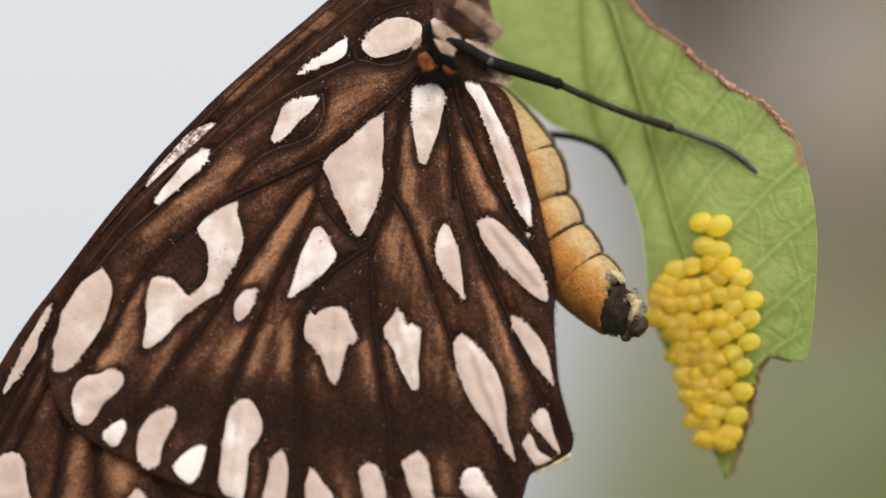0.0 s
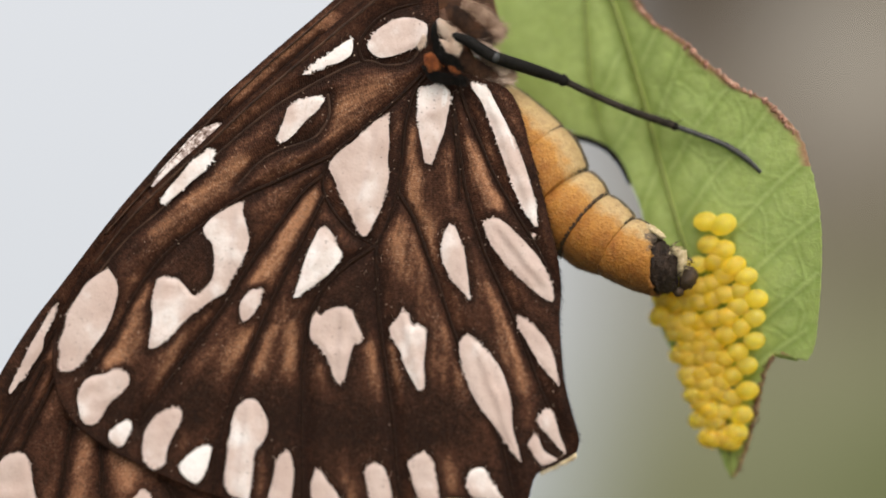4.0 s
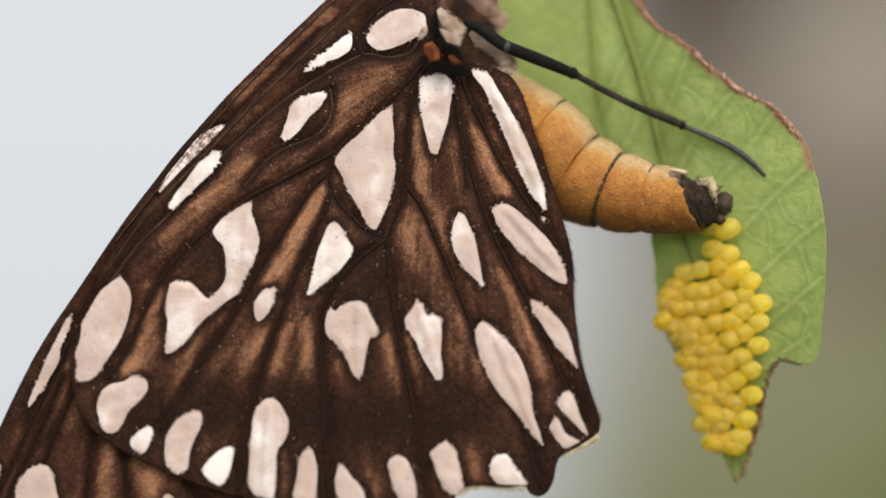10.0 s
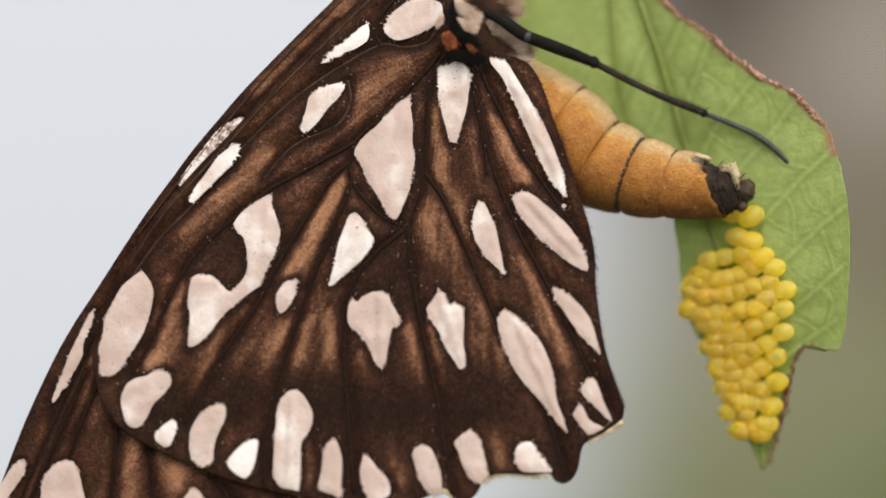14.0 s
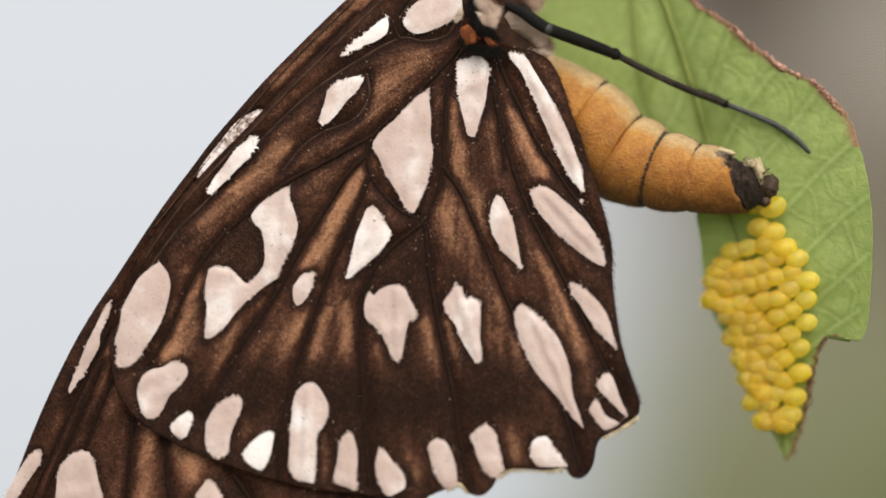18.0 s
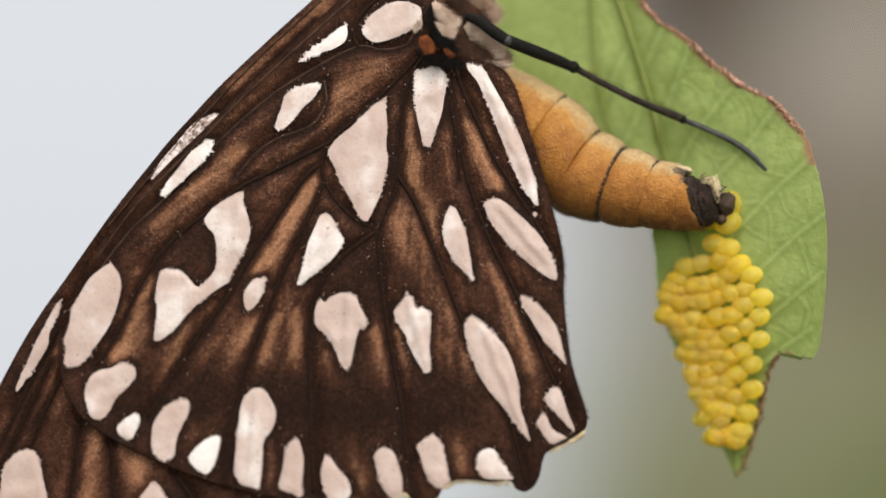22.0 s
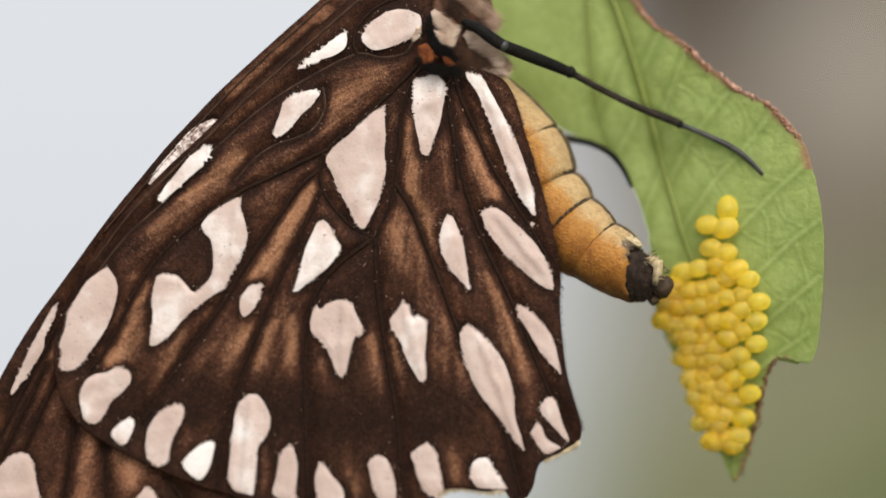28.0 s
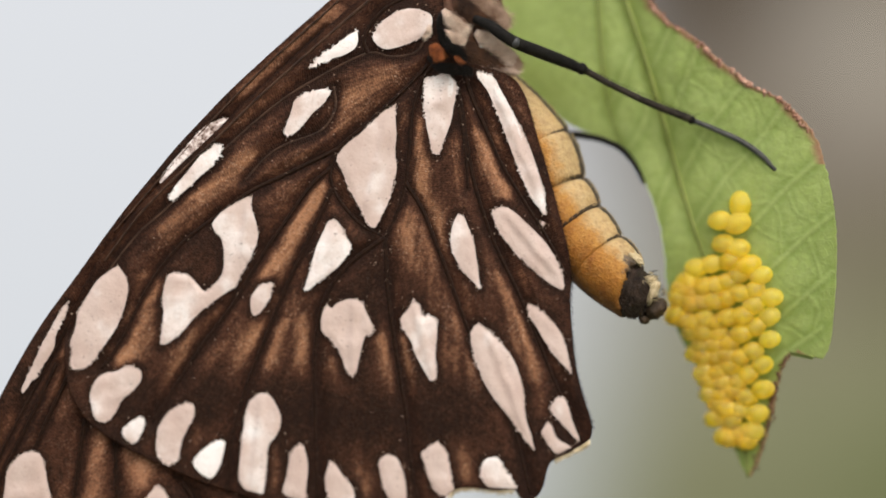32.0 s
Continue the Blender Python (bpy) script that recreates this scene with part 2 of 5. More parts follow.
def leaf_material():
    n = Nodes("leaf_skin")
    big, mid = n.noise(120, 4), n.noise(700, 4)
    v = n.add("ShaderNodeTexVoronoi", Scale=620.0)
    v.feature = "DISTANCE_TO_EDGE"
    n.link(n.mix(0.0016, n.c, n.noise(700, 3), "ADD"), v.inputs["Vector"])
    net = n.ramp(v.outputs[0], (0.0, 1.0), (0.11, 0.0))
    v2 = n.add("ShaderNodeTexVoronoi", Scale=2400.0)
    v2.feature = "DISTANCE_TO_EDGE"
    n.link(n.mix(0.0004, n.c, n.noise(2600, 2), "ADD"), v2.inputs["Vector"])
    net2 = n.ramp(v2.outputs[0], (0.0, 1.0), (0.16, 0.0))
    col = n.ramp(big, (0.3, (0.485, 0.62, 0.205)), (0.7, (0.565, 0.705, 0.275)))
    col = n.mix(n.ramp(mid, (0.35, 0.0), (0.7, 0.4)), col, (0.51, 0.645, 0.28))
    col = n.mix(n.ramp(n.noise(2200, 4), (0.42, 0.0), (0.66, 0.4)), col, (0.34, 0.45, 0.14))
    col = n.mix(n.math("MULTIPLY", net, 0.22), col, (0.31, 0.42, 0.1))
    col = n.mix(n.math("MULTIPLY", net2, 0.3), col, (0.52, 0.62, 0.3))
    col = n.mix(n.math("MULTIPLY", n.attr("ridge"), 0.3), col, (0.55, 0.66, 0.3))
    # shade in the furrows beside the veins, painted as darker green
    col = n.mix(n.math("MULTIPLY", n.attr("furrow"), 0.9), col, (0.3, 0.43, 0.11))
    col = n.mix(n.math("MULTIPLY", n.attr("rib"), 0.75), col, (0.24, 0.33, 0.06))
    edge = n.attr("edge")
    col = n.mix(n.ramp(n.math("ADD", edge, n.math("MULTIPLY", n.math("SUBTRACT", mid, 0.5), 0.9)), (0.4, 0.0), (0.8, 0.9)),
                col, (0.52, 0.3, 0.21))
    quilt = n.math("MULTIPLY", n.ramp(v.outputs[0], (0.0, 0.0), (0.35, 1.0)), 1.1)
    n.bump(n.math("ADD", quilt, n.math("ADD", n.math("MULTIPLY", net2, 0.25), n.math("ADD", n.math("MULTIPLY", mid, 0.6), n.math("MULTIPLY", n.noise(4000, 3), 0.3)))), 0.36, 0.00014)
    m = n.done(col, 0.5, Specular_IOR_Level=0.4)
    glow = n.add("ShaderNodeBsdfTranslucent")
    n.link(n.mix(1.0, col, (1.0, 1.0, 0.62), "MULTIPLY"), glow.inputs[0])
    mixed = n.t.nodes.new("ShaderNodeMixShader")
    mixed.inputs[0].default_value = 0.5
    n.link(n.b.outputs[0], mixed.inputs[1])
    n.link(glow.outputs[0], mixed.inputs[2])
    n.link(mixed.outputs[0], n.t.nodes["Material Output"].inputs[0])
    return m


def plain(name, low, high, scale, rough=0.6, bump=0.5, depth=0.00005, **values):
    n = Nodes(name)
    col = n.ramp(n.noise(scale, 5), (0.3, low), (0.7, high))
    n.bump(n.noise(scale * 4, 3), bump, depth)
    return n.done(col, rough, **values)


def egg_material():
    n = Nodes("egg_shell")
    info = n.t.nodes.new("ShaderNodeObjectInfo").outputs["Random"]
    col = n.ramp(info, (0.0, (0.99, 0.825, 0.14)), (0.5, (0.99, 0.85, 0.18)), (1.0, (0.995, 0.88, 0.24)))
    col = n.mix(n.ramp(n.noise(1.6, 3), (0.42, 0.0), (0.75, 0.5)), col, (0.995, 0.9, 0.35))
    n.bump(n.noise(5.0, 3), 0.2, 0.00004)
    n.b.subsurface_method = "RANDOM_WALK"
    n.b.inputs["Subsurface Weight"].default_value = 1.0
    n.b.inputs["Subsurface Radius"].default_value = (1.0, 0.9, 0.22)
    n.b.inputs["Subsurface Scale"].default_value = 0.0013
    m = n.done(col, 0.14, Specular_IOR_Level=0.7)
    glow = n.add("ShaderNodeBsdfTranslucent")
    n.link(col, glow.inputs[0])
    mixed = n.t.nodes.new("ShaderNodeMixShader")
    mixed.inputs[0].default_value = 0.7
    n.link(n.b.outputs[0], mixed.inputs[1])
    n.link(glow.outputs[0], mixed.inputs[2])
    n.link(mixed.outputs[0], n.t.nodes["Material Output"].inputs[0])
    return m


def ground_material():
    n = Nodes("ground")
    col = n.ramp(n.noise(3, 6), (0.3, (0.06, 0.07, 0.03)), (0.55, (0.1, 0.11, 0.05)), (0.75, (0.16, 0.13, 0.09)))
    n.bump(n.noise(40, 4), 0.6, 0.02)
    return n.done(col, 0.9)


def backdrop_material():
    """Pale sky on one side, brown and olive growth on the other, all far out of focus."""
    n = Nodes("backdrop")
    sep = n.t.nodes.new("ShaderNodeSeparateXYZ")
    n.link(n.c, sep.inputs[0])
    x, z = sep.outputs[0], sep.outputs[2]
    soft = n.noise(9, 2)
    bend = n.math("ADD", x, n.math("MULTIPLY", n.math("SUBTRACT", soft, 0.5), 0.04))
    bend = n.math("ADD", bend, n.math("MULTIPLY", n.math("MAXIMUM", z, 0.0), 0.22))
    bend = n.math("ADD", bend, n.math("MULTIPLY", n.math("MAXIMUM", n.math("MULTIPLY", z, -1.0), 0.0), 0.28))
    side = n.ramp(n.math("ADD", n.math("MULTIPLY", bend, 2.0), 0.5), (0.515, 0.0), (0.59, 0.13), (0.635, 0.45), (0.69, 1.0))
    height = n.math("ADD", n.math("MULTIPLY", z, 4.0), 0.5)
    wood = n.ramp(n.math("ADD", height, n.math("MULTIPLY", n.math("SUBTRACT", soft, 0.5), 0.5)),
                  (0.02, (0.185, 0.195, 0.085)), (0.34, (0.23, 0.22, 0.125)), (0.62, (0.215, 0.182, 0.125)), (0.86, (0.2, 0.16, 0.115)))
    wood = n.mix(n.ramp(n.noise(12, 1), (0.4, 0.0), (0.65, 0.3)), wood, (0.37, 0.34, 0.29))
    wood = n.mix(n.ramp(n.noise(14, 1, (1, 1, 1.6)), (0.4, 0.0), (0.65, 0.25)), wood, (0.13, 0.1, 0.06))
    def soft_patch(cx, cz, r):
        d = n.t.nodes.new("ShaderNodeVectorMath")
        d.operation = "DISTANCE"
        n.link(n.c, d.inputs[0])
        d.inputs[1].default_value = (cx, 0, cz)
        return n.ramp(n.math("MULTIPLY", d.outputs["Value"], 1 / r), (0.0, 1.0), (0.45, 0.55), (1.0, 0.0))

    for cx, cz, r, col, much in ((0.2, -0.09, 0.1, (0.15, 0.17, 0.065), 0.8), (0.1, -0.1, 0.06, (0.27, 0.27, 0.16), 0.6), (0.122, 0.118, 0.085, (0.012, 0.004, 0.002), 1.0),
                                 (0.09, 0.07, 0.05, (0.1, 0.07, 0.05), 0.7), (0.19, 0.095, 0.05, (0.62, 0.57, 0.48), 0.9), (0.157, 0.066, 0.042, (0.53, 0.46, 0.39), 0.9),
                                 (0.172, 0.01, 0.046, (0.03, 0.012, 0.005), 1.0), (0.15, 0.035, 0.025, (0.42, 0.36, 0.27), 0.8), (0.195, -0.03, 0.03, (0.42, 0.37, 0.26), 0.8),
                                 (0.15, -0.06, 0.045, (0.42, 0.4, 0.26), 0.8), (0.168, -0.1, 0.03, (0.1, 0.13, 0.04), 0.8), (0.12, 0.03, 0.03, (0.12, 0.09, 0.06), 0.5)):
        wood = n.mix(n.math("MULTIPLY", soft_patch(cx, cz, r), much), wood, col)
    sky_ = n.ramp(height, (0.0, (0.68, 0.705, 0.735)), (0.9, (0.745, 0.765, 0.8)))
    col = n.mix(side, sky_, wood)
    # the sheet glows by itself: daylight on sky and growth is in these colours
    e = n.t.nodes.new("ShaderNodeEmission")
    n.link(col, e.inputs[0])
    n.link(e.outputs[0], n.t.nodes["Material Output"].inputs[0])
    return n.m


HIND = wing_material("hindwing_skin", (0.0155, 0.0055, 0.0028), (0.0625, 0.0247, 0.0132), (0.37, 0.19, 0.105))
FORE = wing_material("forewing_skin", (0.016, 0.006, 0.003), (0.07, 0.028, 0.0152), (0.34, 0.17, 0.098))
# wing_ridge is paler than wing_vein: the veins' highlight is put into its colour
RIDGE = plain("wing_ridge", (0.012, 0.005, 0.003), (0.08, 0.043, 0.026), 1500, 0.5, 0.6, 0.00004, Specular_IOR_Level=0.2)
FLAKE = plain("loose_scale", (0.2, 0.12, 0.075), (0.6, 0.46, 0.37), 9000, 0.45)
SPOT = spot_material("wing_spot", 0.0)
SPOT_PALE = spot_material("pale_wing_spot", 0.12)
SPOT_WHITE = spot_material("white_wing_spot", 0.3)
VEIN = vein_material()
SHEEN = sheen_material()
ABDOMEN = abdomen_material()
LEAF = leaf_material()
LEAF_VEIN = plain("leaf_vein", (0.15, 0.2, 0.035), (0.23, 0.285, 0.07), 900, 0.55)
DRY = plain("dry_edge", (0.26, 0.11, 0.07), (0.66, 0.42, 0.32), 2600, 0.75, 0.8, 0.0001)
DRY_DARK = plain("dry_tip_edge", (0.07, 0.035, 0.018), (0.26, 0.15, 0.08), 2600, 0.75, 0.8, 0.0001)
BLACK = plain("leg_shell", (0.003, 0.003, 0.003), (0.013, 0.012, 0.011), 3200, 0.6, 0.8, 0.00008, Specular_IOR_Level=0.16)
SHANK = plain("tibia_shell", (0.005, 0.004, 0.003), (0.05, 0.042, 0.033), 2800, 0.55, 0.9, 0.00008, Specular_IOR_Level=0.2)
GREY = plain("tarsus_shell", (0.015, 0.018, 0.022), (0.06, 0.065, 0.07), 2600, 0.4)
FUR = plain("pale_fur", (0.54, 0.4, 0.31), (0.92, 0.8, 0.7), 1500, 0.7)
TAN_FUR = plain("tan_fur", (0.24, 0.14, 0.09), (0.62, 0.47, 0.37), 1500, 0.7)
BROWN_FUR = plain("brown_fur", (0.022, 0.009, 0.005), (0.13, 0.055, 0.025), 1500, 0.7)
RUST = plain("rust_fur", (0.13, 0.032, 0.008), (0.44, 0.13, 0.027), 2500, 0.7)
DARK_TIP = plain("dark_tip", (0.008, 0.005, 0.004), (0.06, 0.038, 0.026), 2600, 0.6, 1.0, 0.0002, Specular_IOR_Level=0.35)
KNOB = plain("knob_shell", (0.022, 0.013, 0.007), (0.085, 0.052, 0.028), 2600, 0.55, 0.9, 0.0001)
CREAM = plain("cream_tuft", (0.45, 0.36, 0.2), (0.75, 0.66, 0.45), 3000, 0.8, 0.9, 0.0001)
EGG = egg_material()


# ---- the setting ----
def sheet(name, size_x, size_y, material, m):
    bm = bmesh.new()
    bmesh.ops.create_grid(bm, x_segments=2, y_segments=2, size=0.5)
    bmesh.ops.scale(bm, vec=(size_x, size_y, 1), verts=bm.verts)
    bmesh.ops.transform(bm, matrix=m, verts=bm.verts)
    me = bpy.data.meshes.new(name)
    bm.to_mesh(me)
    bm.free()
    me.materials.append(material)
    return new(name, me)


tagged(sheet("ground", 400, 400, ground_material(), Matrix.Identity(4)),
       "rough grassy ground below the hanging leaf", "ground", kind="structure")
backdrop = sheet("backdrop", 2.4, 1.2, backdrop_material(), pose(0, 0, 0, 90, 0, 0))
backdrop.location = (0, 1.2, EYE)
tagged(backdrop, "blurred pale sky beside brown and olive growth", "backdrop", kind="structure")


# ---- the leaf ----
LEFT = [(-470, 905), (-430, 850), (-300, 800), (-120, 785), (30, 800), (130, 866), (180, 925), (225, 985), (252, 1040), (285, 1085), (330, 1118), (380, 1138),
        (450, 1152), (520, 1156), (560, 1162), (600, 1178), (645, 1202), (700, 1230), (750, 1252), (800, 1274), (852, 1297)]
RIGHT = [(-470, 925), (-400, 985), (-250, 1035), (-100, 1078), (0, 1127), (35, 1150), (52, 1170), (62, 1190), (88, 1225), (110, 1246), (135, 1277), (156, 1304),
         (170, 1330), (184, 1360), (205, 1384), (226, 1404), (246, 1419), (275, 1431), (310, 1440), (350, 1449), (390, 1455), (450, 1458), (510, 1456),
         (560, 1452), (600, 1448), (625, 1442), (645, 1430)]
RIGHT_LOW = [(634, 1386), (641, 1373), (660, 1361), (685, 1353), (710, 1349), (740, 1342), (770, 1334), (800, 1325), (835, 1312), (852, 1301)]
MIDRIB = [(-470, 915), (-300, 972), (-100, 1047), (0, 1085), (100, 1118), (190, 1145), (270, 1166), (350, 1188), (430, 1212), (520, 1242), (680, 1282), (852, 1299)]


def track(points):
    s = spline(points, 400)
    return lambda y: float(np.interp(y, s[:, 0], s[:, 1]))


def step(lo, hi, v):
    k = np.clip((v - lo) / (hi - lo), 0, 1)
    return k * k * (3 - 2 * k)


left_of, right_of, low_of, rib_of = track(LEFT), track(RIGHT), track(RIGHT_LOW), track(MIDRIB)


def leaf_depth(x, y):
    """How far back the blade lies: folded along the midrib, the far half turned away."""
    d = x - rib_of(y)
    fold = (0.42 + 0.2 * float(step(380, 520, y))) * max(-d, 0) - 0.26 * max(d, 0) + 12 * math.exp(-(d / 40) ** 2)
    wave = 9 * math.sin(y * 0.011 + x * 0.004) + 5 * rough_noise(x * 0.012, y * 0.012)
    return 112 + fold + wave + 0.00011 * max(0, 420 - y) ** 2 + 0.0004 * max(0, 330 - y) ** 2 * float(step(-170, 170, -d))


# side veins: from the midrib out, and the cross veins between them
SIDE_VEINS = [[(1130, 140), (1150, 95), (1168, 58)], [(1160, 250), (1178, 185), (1200, 130), (1214, 92)], [(1182, 330), (1215, 262), (1255, 205), (1290, 165)],
              [(1205, 408), (1262, 325), (1318, 262), (1362, 205)], [(1232, 490), (1310, 405), (1372, 340), (1428, 290)], [(1255, 560), (1335, 490), (1400, 430), (1450, 390)],
              [(1272, 640), (1345, 580), (1405, 530), (1452, 490)], [(1300, 690), (1362, 640), (1430, 590)],
              [(1110, 80), (1080, 150), (1052, 205)], [(1138, 170), (1108, 245), (1085, 280)], [(1172, 300), (1150, 350), (1140, 400)]]
CROSS_VEINS = [[(1178, 185), (1195, 205), (1235, 235)], [(1190, 150), (1225, 165), (1250, 210)], [(1215, 262), (1262, 285), (1300, 283)], [(1235, 235), (1262, 300), (1290, 345)],
               [(1262, 325), (1300, 365), (1345, 368)], [(1318, 262), (1345, 310), (1390, 322)], [(1290, 165), (1320, 205), (1318, 262)], [(1310, 405), (1360, 430), (1400, 430)],
               [(1372, 340), (1395, 385), (1425, 408)], [(1345, 368), (1362, 410), (1360, 460)], [(1335, 490), (1372, 520), (1405, 530)], [(1400, 430), (1420, 470), (1425, 510)],
               [(1345, 580), (1378, 600), (1400, 612)], [(1200, 130), (1235, 125), (1262, 130)], [(1405, 530), (1420, 570), (1418, 602)]]


SECOND_VEIN = [(1034, -110), (1042, 60), (1056, 190), (1088, 290)]


def leaf_blade():
    rows, cols = 560, 230
    places, edge = [], []
    for i in range(rows + 1):
        y = -470 + 1322 * i / rows
        a = left_of(y) + 2.5 * rough_noise(0, y * 0.05, 3)
        b = right_of(y + 13 * float(step(500, 632, y))) if y <= 632 else low_of(y)
        b += (4.0 if y < 320 else 1.5) * rough_noise(1, y * 0.09, 5) + 2.0 * rough_noise(1, y * 0.3, 8)
        wide = 34.0 + 18 * rough_noise(5, y * 0.03, 2) if -30 < y < 300 else 8.0
        dips = float(step(500, 632, y)) if y <= 632 else 0.0
        for j in range(cols + 1):
            x = a + (b - a) * j / cols
            places.append((x, y + 13 * min(max((x - 1375) / 50, 0), 1.2) * dips))
            edge.append(1 - min((b - x) / wide, 1.0) if -30 < y < 300 or y > 632 else 0.0)
    px, py = np.array(places).T
    wob = np.array([rough_noise(x * 0.02, y * 0.02, 4) for x, y in places])
    side = near_line(px + 7 * wob, py - 7 * wob, SIDE_VEINS, reach=30)
    cross = near_line(px + 9 * wob, py - 9 * wob, CROSS_VEINS, reach=30)
    ridge = np.maximum(np.exp(-(side / 5.5) ** 2), 0.5 * np.exp(-(cross / 4.5) ** 2))
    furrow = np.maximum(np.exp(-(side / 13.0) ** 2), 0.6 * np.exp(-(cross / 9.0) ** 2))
    verts = [at(x, y, leaf_depth(x, y) + 1.7 * f - 2.0 * r) for (x, y), r, f in zip(places, ridge, furrow)]
    n = cols + 1
    faces = [(i * n + j, i * n + j + 1, i * n + j + 1 + n, i * n + j + n) for i in range(rows) for j in range(cols)]
    me = mesh_of("blade", verts, faces)
    me.attributes.new("edge", "FLOAT", "POINT").data.foreach_set("value", edge)
    me.attributes.new("ridge", "FLOAT", "POINT").data.foreach_set("value", ridge)
    rib = np.exp(-((px - np.array([rib_of(y) for y in py])) / 15.0) ** 2) * (1 - 0.55 * step(150, 420, py))
    second = np.exp(-(near_line(px, py, [SECOND_VEIN], reach=40) / 10.0) ** 2)
    me.attributes.new("rib", "FLOAT", "POINT").data.foreach_set("value", np.maximum(rib, 0.8 * second))
    # where the shade beside the veins is painted
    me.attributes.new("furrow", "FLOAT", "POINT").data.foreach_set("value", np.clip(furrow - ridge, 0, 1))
    return me


def leaf_line(points, r0, r1, n=40, lift=1.5):
    """A raised vein on the near face of the blade."""
    verts, faces = [], []
    line = [at(x, y, leaf_depth(x, y) - lift) for x, y in spline(points, n)]
    tube(verts, faces, line, np.linspace(r0, r1, n) * U, 6)
    return mesh_of("vein", verts, faces)


def build_leaf():
    leaf = new("leaf")
    leaf.location = at(915, -470, 158)
    base = -leaf.location
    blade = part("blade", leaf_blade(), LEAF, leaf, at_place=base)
    solid = blade.modifiers.new("thickness", "SOLIDIFY")
    solid.thickness, solid.offset = 0.00016, 1.0
    part("midrib", leaf_line([(x, y) for y, x in MIDRIB], 7, 3, 120, -1), LEAF_VEIN, leaf, "pale green raised midrib", base)
    part("vein", leaf_line(SECOND_VEIN, 5, 2, 40, -2), LEAF_VEIN, leaf, "dark green vein", base)
    # the withered rim, in short crumbling scraps
    rng0 = random.Random(9)
    for lo, hi, which, fat in ((-20, 45, right_of, 7), (45, 110, right_of, 6.5), (110, 178, right_of, 7), (178, 245, right_of, 6),
                               (636, 710, low_of, 5.5), (710, 770, low_of, 6), (770, 838, low_of, 4.5)):
        bm = bmesh.new()
        y = lo
        while y < hi:
            y += rng0.uniform(0.8, 2.4)
            x = which(y) - 3.0 + rng0.gauss(0, 3.4)
            size = fat * rng0.choice((0.25, 0.35, 0.45, 0.6, 0.8)) * U
            m = Matrix.LocRotScale(at(x, y, leaf_depth(x, y) - rng0.uniform(-1, 5)), Euler([rng0.uniform(0, 6) for _ in range(3)]),
                                   Vector((size * rng0.uniform(0.6, 1.6), size * rng0.uniform(0.5, 1.0), size * rng0.uniform(0.5, 1.2))))
            bmesh.ops.create_icosphere(bm, subdivisions=1, radius=1, matrix=m)
        part("dry_rim", bm, DRY_DARK if which is low_of else DRY, leaf, "withered dark brown rim" if which is low_of else "withered reddish brown rim", base)
    verts, faces = [], []
    stalk = [at(915, -465, 300), at(930, -540, 330), at(960, -680, 360), at(985, -860, 380)]
    tube(verts, faces, [Vector(p) for p in spline([tuple(p) for p in stalk], 24)], np.linspace(15, 19, 24) * U, 10)
    part("petiole", mesh_of("petiole", verts, faces), LEAF_VEIN, leaf, "green leaf stalk", base)
    return tagged(leaf, "pale green hanging leaf underside with withered reddish rim", "leaf")


leaf = build_leaf()


# ---- the butterfly ----
PIVOT = at(825, 75)


def wing_depth(x, y):
    return 8 * ((x - 650) / 450) ** 2 + 6 * ((y - 450) / 450) ** 2 + 14 - 0.085 * (y - 100)


HIND_EDGE = [(866, 76), (905, 84), (940, 94), (965, 110), (985, 148), (1002, 200), (1020, 250), (1036, 300), (1050, 345), (1066, 400), (1074, 450), (1075, 500),
             (1082, 560), (1090, 610), (1102, 650), (1116, 690), (1123, 715), (1118, 738), (1100, 752), (1058, 774), (1047, 790), (1041, 820), (1030, 840),
             (1015, 848), (1000, 843), (988, 830), (955, 833), (920, 830), (890, 832), (872, 845), (862, 862), (848, 875), (833, 878),
             (815, 870), (802, 857), (780, 866), (755, 876), (730, 890), (690, 884), (620, 874), (560, 868), (510, 858), (460, 845), (400, 826), (335, 800), (280, 774),
             (228, 738), (196, 690), (184, 640), (184, 590), (204, 520), (240, 448), (300, 362), (365, 288), (430, 222), (505, 142),
             (598, 52), (660, -10), (740, -75), (812, -72), (830, -10), (838, 46)]
FORE_EDGE = [(725, -110), (660, -55), (603, 0), (560, 41), (498, 102), (452, 149), (408, 199), (365, 249), (327, 299), (289, 349), (254, 399), (221, 449),
             (188, 499), (154, 549), (124, 599), (98, 649), (74, 699), (52, 749), (32, 799), (13, 849), (-8, 910), (-50, 1010),
             (90, 1050), (400, 1000), (600, 925), (720, 885), (790, 820), (800, 600), (770, 200)]


# spots: each one's outline
HIND_SPOTS = []
HIND_SPOTS.append([(785, -14), (807, -4), (809, 16), (800, 31), (765, 51), (730, 61), (710, 51), (705, 36), (720, 11), (745, -7), (765, -14)])
HIND_SPOTS.append([(675, 28), (680, 38), (677, 58), (660, 72), (640, 80), (620, 88), (597, 98), (602, 88), (618, 72), (640, 55), (658, 40)])
HIND_SPOTS.append([(625, 133), (634, 140), (628, 155), (605, 180), (585, 205), (570, 218), (558, 218), (557, 205), (565, 180), (570, 160), (585, 145), (605, 138)])
HIND_SPOTS.append([(749, 158), (752, 180), (755, 210), (754, 240), (758, 270), (752, 305), (746, 330), (735, 355), (725, 375), (715, 374), (700, 352), (685, 328), (670, 300), (658, 275), (650, 255), (665, 232), (690, 210), (710, 190), (730, 170)])
HIND_SPOTS.append([(650, 363), (662, 372), (672, 392), (684, 412), (672, 435), (655, 455), (630, 475), (610, 492), (603, 488), (610, 460), (615, 435), (622, 410), (632, 385), (640, 368)])
